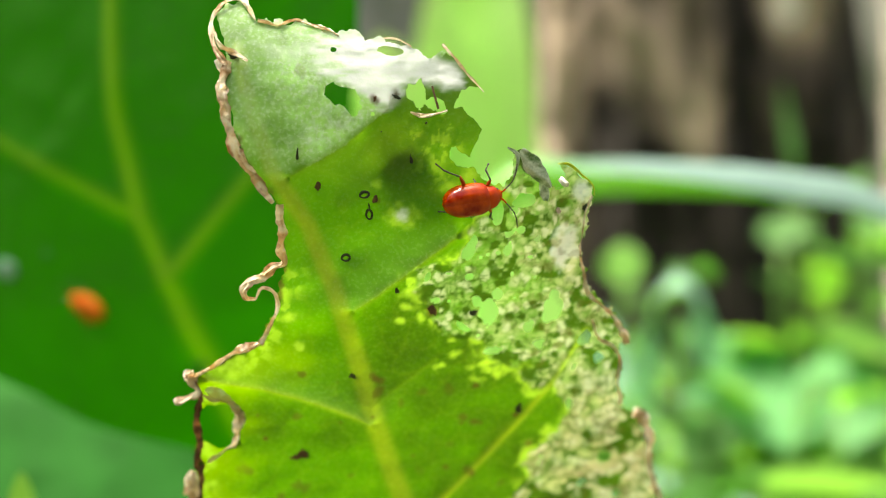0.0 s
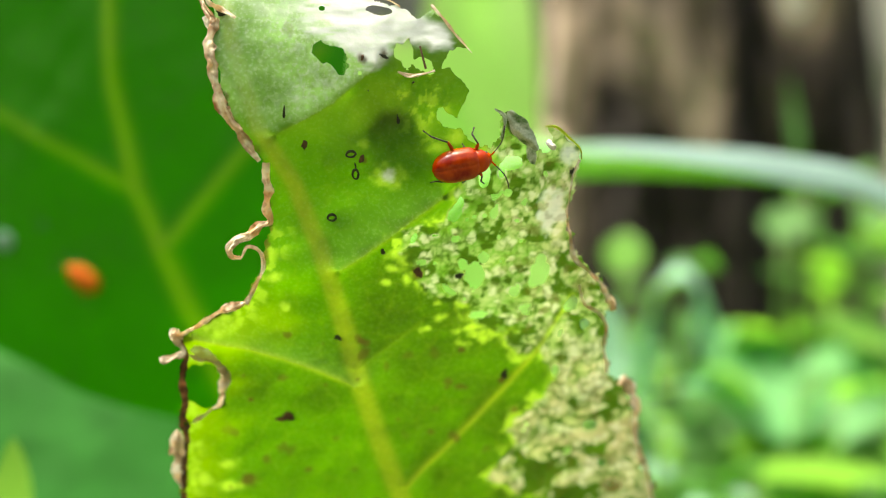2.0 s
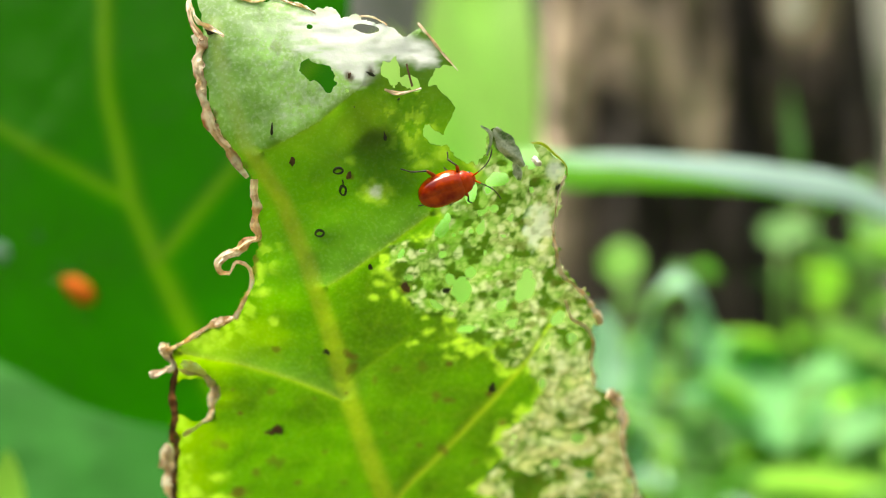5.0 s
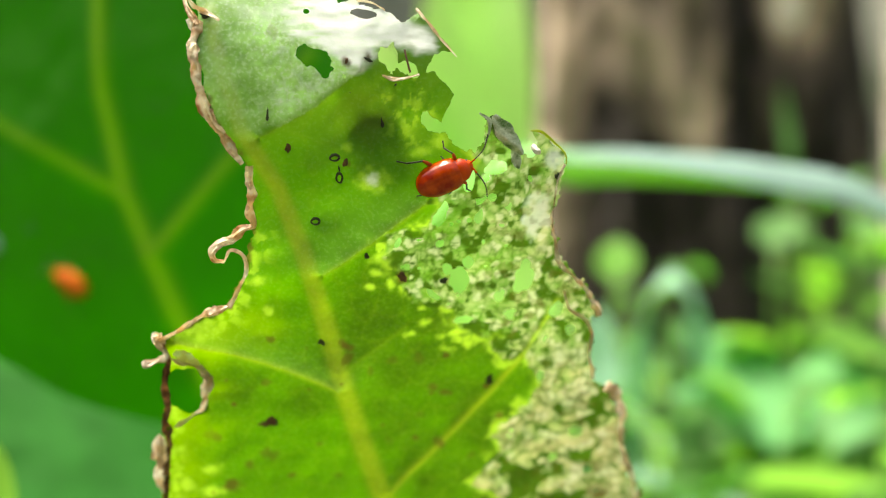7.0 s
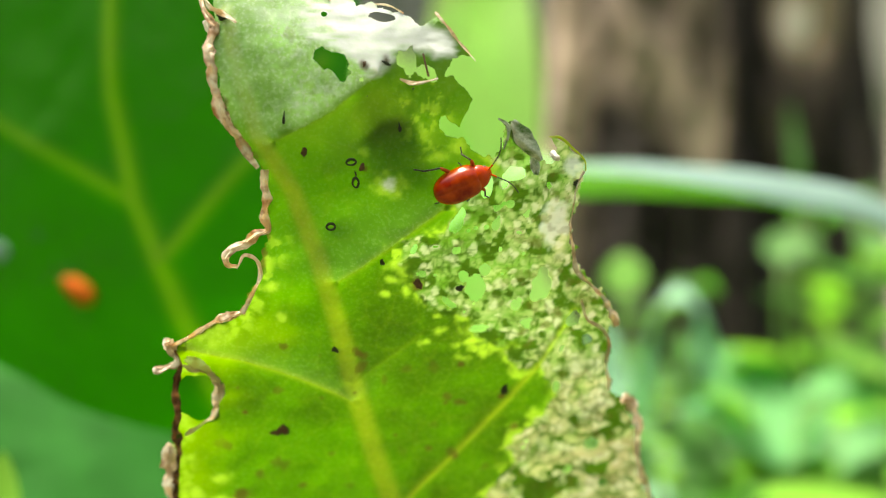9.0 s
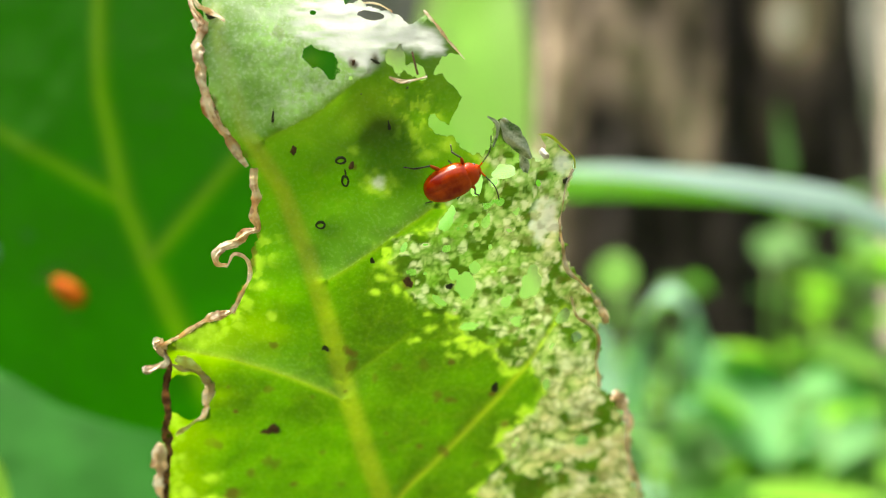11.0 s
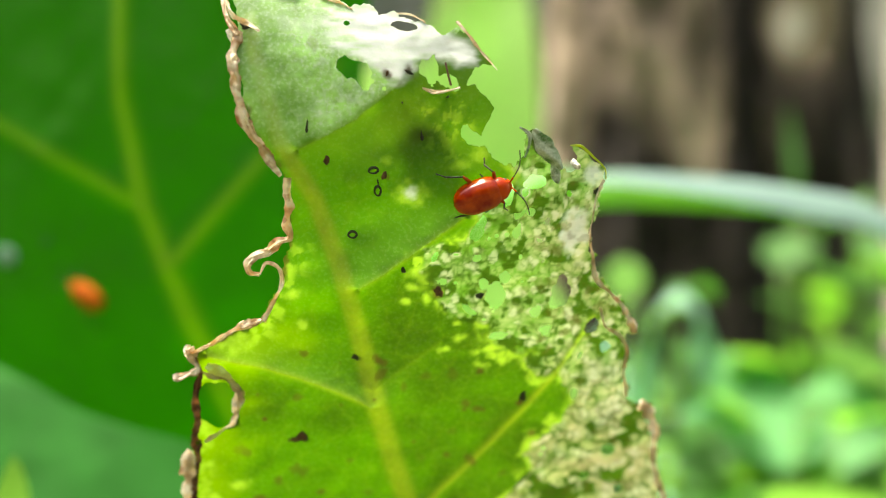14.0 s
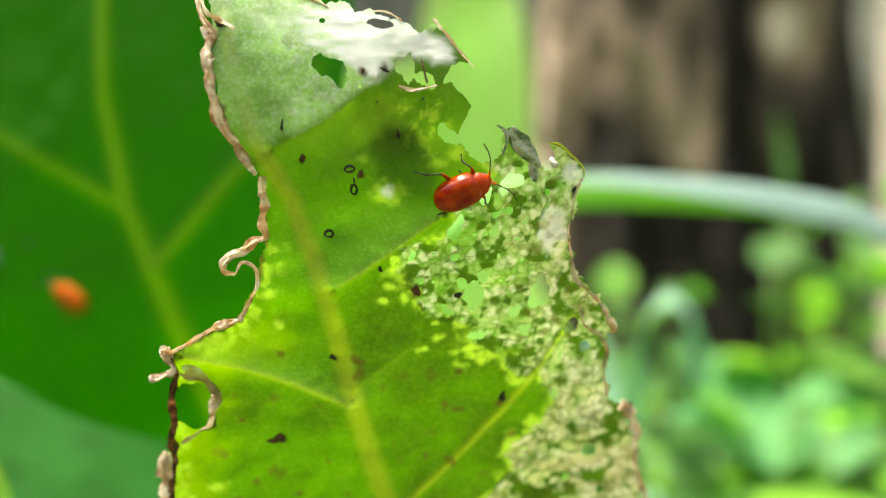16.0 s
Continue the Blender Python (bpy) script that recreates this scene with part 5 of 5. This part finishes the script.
def weed(name, label, mat, long, wide, count, tall, seed, spread=0.03):
    """A small herb: one stem, leaves on short stalks all the way up."""
    rnd = np.random.RandomState(seed)
    w_ = thing(name, label, "weed", "weeds behind the leaf")
    lean = Vector((rnd.uniform(-1, 1) * spread, rnd.uniform(-1, 1) * spread, 0))
    line = curve([(0, 0, -0.01), tuple(lean * 0.4 + Vector((0, 0, tall * 0.5))), tuple(lean + Vector((0, 0, tall)))], 14)
    part("stem", mesh_of("stem", *tube(line, [0.0022, 0.0016, 0.001], 6)), STALK, w_)
    shapes = [leaflet(long * k, wide * k, rnd.uniform(0.05, 0.5), rnd.uniform(0.1, 0.5), seed + j) for j, k in enumerate((1.0, 0.8, 0.62))]
    for k in range(count):
        u = 0.25 + 0.75 * (k + 1) / count
        p = line[min(13, int(u * 13))]
        lf = part("leaf", shapes[k % 3], mat, w_)
        lf.matrix_basis = Matrix.Translation(Vector(p)) @ Euler((rnd.uniform(-0.5, 0.5), rnd.uniform(-0.7, 0.35), 2.4 * k + rnd.uniform(-0.4, 0.4))).to_matrix().to_4x4()
    return w_


kinds = [weed("weed", "bright light green herb with rounded leaves", WEED_LIGHT, 0.052, 0.042, 13, 0.30, 1), weed("weed", "fresh green herb with oval leaves", WEED, 0.060, 0.040, 15, 0.32, 2),
         weed("weed", "deep green herb with narrow leaves", WEED_DARK, 0.055, 0.026, 14, 0.34, 3), weed("weed", "fresh green herb with small round leaves", WEED, 0.040, 0.035, 16, 0.28, 4),
         weed("weed", "pale bluish green herb with glossy oval leaves", BLUISH, 0.050, 0.036, 12, 0.31, 6)]
kinds[0].matrix_basis, kinds[1].matrix_basis, kinds[2].matrix_basis, kinds[3].matrix_basis = pose(0.20, 0.52, 0), pose(0.14, 0.50, 0, 0, 0, 40), pose(0.30, 0.66, 0, 0, 0, 90), pose(0.12, 0.62, 0, 0, 0, 10)
kinds[4].matrix_basis = pose(0.17, 0.56, 0, 0, 0, 70)
rnd = np.random.RandomState(77)
for k in range(115):
    y = 0.40 + 0.50 * rnd.rand() ** 1.1
    x = y * (0.10 + 0.50 * rnd.rand())
    if math.hypot(x - 0.30, y - 1.06) < 0.27:
        y -= 0.34
    tall = 0.57 + 0.45 * rnd.rand() * (0.45 + x)
    m = pose(x, y, 0, rnd.uniform(-8, 8), rnd.uniform(-8, 8), rnd.uniform(0, 360)) @ Matrix.Diagonal((1, 1, 1, 1))
    c = copy_thing(kinds[rnd.choice([0, 0, 1, 1, 2, 3, 4])], m)
    c.scale = (1, 1, tall + 0.25)

for x, y, tall, kind in ((0.245, 0.62, 1.28, 2), (0.285, 0.64, 1.26, 2), (0.215, 0.60, 1.16, 1), (0.265, 0.56, 1.10, 3), (0.155, 0.60, 1.12, 2), (0.275, 0.60, 1.36, 1), (0.262, 0.57, 1.28, 2), (0.30, 0.62, 1.40, 3)):
    copy_thing(kinds[kind], pose(x, y, 0, 0, 0, 400 * x)).scale = (1, 1, tall)


def single_leaf(name, label, mat, long, wide, droop, cup, at, seed):
    g = thing(name, label, "leaf", at=at)
    part("blade", leaflet(long, wide, droop, cup, seed, 20, 12), mat, g)
    base = at.translation
    local = at.inverted()
    foot = Vector((base.x, base.y + 0.01, -0.01))
    line = curve([(0, 0, 0), tuple(local @ Vector((base.x, base.y + 0.015, base.z * 0.6))), tuple(local @ foot)], 14)
    part("leaf_stalk", mesh_of("leaf_stalk", *tube(line, [0.0015, 0.002, 0.0028], 7)), STALK, g)
    return g


def motions():
    """The feeding beetle turns and shifts, its feelers and legs stir; the one behind the leaf creeps; the grass sways."""
    rows = [(0.0, 7.27, 11.4, 4), (1.0, 7.45, 11.4, 7), (1.5, 7.6, 11.3, 8), (2.0, 7.65, 11.0, 8.5), (2.5, 7.5, 10.85, 14), (3.0, 7.5, 10.65, 22), (3.5, 7.5, 10.5, 19.5), (4.0, 7.53, 10.4, 16),
            (6.5, 7.5, 10.15, 20.2), (7.5, 7.5, 10.15, 20.4), (8.5, 7.5, 10.0, 20.5), (9.0, 7.53, 10.03, 21.5), (11.5, 7.58, 10.05, 21.5), (12.5, 7.52, 9.9, 19.5), (13.0, 7.56, 9.85, 20.0),
            (13.5, 7.5, 9.72, 19), (14.0, 7.4, 9.7, 18), (14.5, 7.32, 9.62, 15.8), (15.0, 7.35, 9.65, 15), (15.5, 7.58, 9.65, 18), (16.0, 7.7, 9.95, 21.5)]

    def on(s, t, turn, lift):
        x, y, _ = on_leaf(s, t)
        return LEAF @ pose(x, y, float(leaf_bend(np.array(s), np.array(t))) * MM + lift * MM, 0, 0, turn)
    walk(front_beetle, [(t, on(s + 0.1, q - 0.5, a + 5, 0.6) @ pose(0, 0, 0, -8, 0, 0)) for t, s, q, a in rows])
    walk(rear_beetle, [(t, LEAF @ Matrix.Translation(on_leaf(s, q, -0.52)) @ pose(0, 0, 0, 180, 0, a + 180)) for t, s, q, a in
                       ((0.0, -0.6, 15.0, 8), (4.0, -0.7, 15.1, 8), (9.0, -0.9, 15.2, 8), (11.5, -0.3, 15.2, 5), (12.5, 0.1, 15.3, 3), (14.0, 0.3, 15.4, 6), (16.0, 0.0, 15.2, 3))])
    walk(arching_grass, [(t, pose(0, 0, z * MM)) for t, z in ((0.0, 0.0), (7.0, 0.2), (9.2, 0.0), (11.3, -1.0), (16.0, -1.3))])
    (upper, ub), (lower, lb) = feelers
    up_turns = ((0, 20), (1.5, 18), (2.0, 20), (2.5, 44), (3.0, 30), (3.5, 36), (4, 22), (6.5, -5), (7, 3), (7.5, 13), (8, 21), (8.5, 3), (9, 12), (11.5, 11), (12, -1), (12.5, 1), (13, -12), (13.5, 6), (14, 20), (14.5, 21), (15, 40), (15.5, 31), (16, 42))
    low_turns = ((0, -35), (2, -35), (2.5, -19), (3, -29), (3.5, -23), (4, -16), (6.5, -47), (7, -53), (7.5, -41), (8, -20), (8.5, -51), (9, -24), (11.5, -57), (12, -64), (12.5, -46), (13, -64), (13.5, -43), (14, -43), (14.5, -50), (15, -70), (15.5, -50), (16, -26))
    for ob, at, turns in ((upper, ub, up_turns), (lower, lb, low_turns)):
        walk(ob, [(t, Matrix.Translation(at) @ pose(0, 0, 0, 0, 0, a)) for t, a in turns])
    for k, turns in ((2, ((0, -10), (2, -10), (4, 0), (6.5, 6), (9, 8), (12.5, 6), (13, -45), (13.5, 2), (16, 0))), (0, ((0, -14), (2.5, -6), (4, 4), (7, 10), (12.5, 8), (13, 20), (13.5, 6), (16, 8))),
                     (5, ((0, 0), (3, 10), (4, 0), (9, 0), (14, 12), (16, 10)))):
        leg, at = legs[k]
        walk(leg, [(t, Matrix.Translation(at) @ pose(0, 0, 0, 0, 0, a)) for t, a in turns])


LIMES = [(-0.014, 0.52, 0.33, -84, 0, 0.19, 0.060), (0.013, 0.50, 0.31, -80, 14, 0.25, 0.055), (0.028, 0.56, 0.30, -86, -20, 0.28, 0.050), (-0.032, 0.60, 0.34, -76, 30, 0.21, 0.060),
         (-0.001, 0.62, 0.34, -88, -8, 0.24, 0.075), (0.042, 0.60, 0.28, -82, 10, 0.22, 0.050), (-0.036, 0.62, 0.40, -84, 10, 0.15, 0.085), (0.008, 0.63, 0.41, -84, -12, 0.26, 0.065), (-0.060, 0.64, 0.40, -80, 20, 0.14, 0.085), (0.034, 0.65, 0.40, -86, 6, 0.26, 0.060),
         (0.040, 0.44, 0.29, -84, -6, 0.11, 0.050), (0.039, 0.48, 0.27, -70, 40, 0.12, 0.055), (0.004, 0.46, 0.26, -74, -30, 0.13, 0.055), (0.046, 0.70, 0.46, -88, 4, 0.20, 0.030)]
for k, (x, y, z, up, turn, long, wide) in enumerate(LIMES):
    single_leaf("herb_leaf", "broad bright lime green leaf standing upright", LIME, long, wide, 0.05 + 0.02 * (k % 3), 0.15, pose(x, y, z, 0, up, 90 + turn), k)
single_leaf("herb_leaf", "round light green leaf on a thin stalk", WEED, 0.027, 0.022, 0.1, 0.1, pose(0.091, 0.5, 0.383, 0, -62, 75), 3)
grass_blade([(0.10, 0.52, 0.0), (0.098, 0.51, 0.2), (0.100, 0.50, 0.33), (0.106, 0.495, 0.368), (0.118, 0.49, 0.383), (0.130, 0.49, 0.372), (0.133, 0.492, 0.345), (0.128, 0.497, 0.315)],
            0.011, "arching_leaf", "arching bluish green leaf with a silvery sheen", BLUISH, WEED)
single_leaf("herb_leaf", "broad soft mint green leaf among the weeds", MINT, 0.085, 0.060, 0.2, 0.15, pose(0.165, 0.47, 0.300, 0, -48, 100), 8)
single_leaf("herb_leaf", "broad soft mint green leaf among the weeds", MINT, 0.070, 0.050, 0.2, 0.15, pose(0.205, 0.50, 0.292, 0, -55, 70), 9)
single_leaf("herb_leaf", "slender dark green leaf before the trunk", WEED_DARK, 0.085, 0.010, 0.05, 0.1, pose(0.2565, 0.70, 0.440, 0, -84, 95), 12)
single_leaf("herb_leaf", "small yellowish leaf below the lower leaf", WEED_LIGHT, 0.032, 0.020, 0.1, 0.2, pose(-0.074, 0.168, 0.334, 0, -105, 0), 5)

for x, y, z, long, wide, turn in ((0.192, 0.55, 0.400, 0.034, 0.026, 60), (0.214, 0.56, 0.405, 0.026, 0.020, 120), (0.246, 0.55, 0.405, 0.026, 0.020, 80)):
    single_leaf("herb_leaf", "small fresh green leaf before the trunk", WEED_DARK, long, wide, 0.2, 0.2, pose(x, y, z, 0, -50, turn), int(1000 * x))
single_leaf("herb_leaf", "upright pale bluish green leaf", BLUISH, 0.050, 0.022, 0.1, 0.2, pose(0.0785, 0.47, 0.322, 0, -82, 95), 14)
motions()
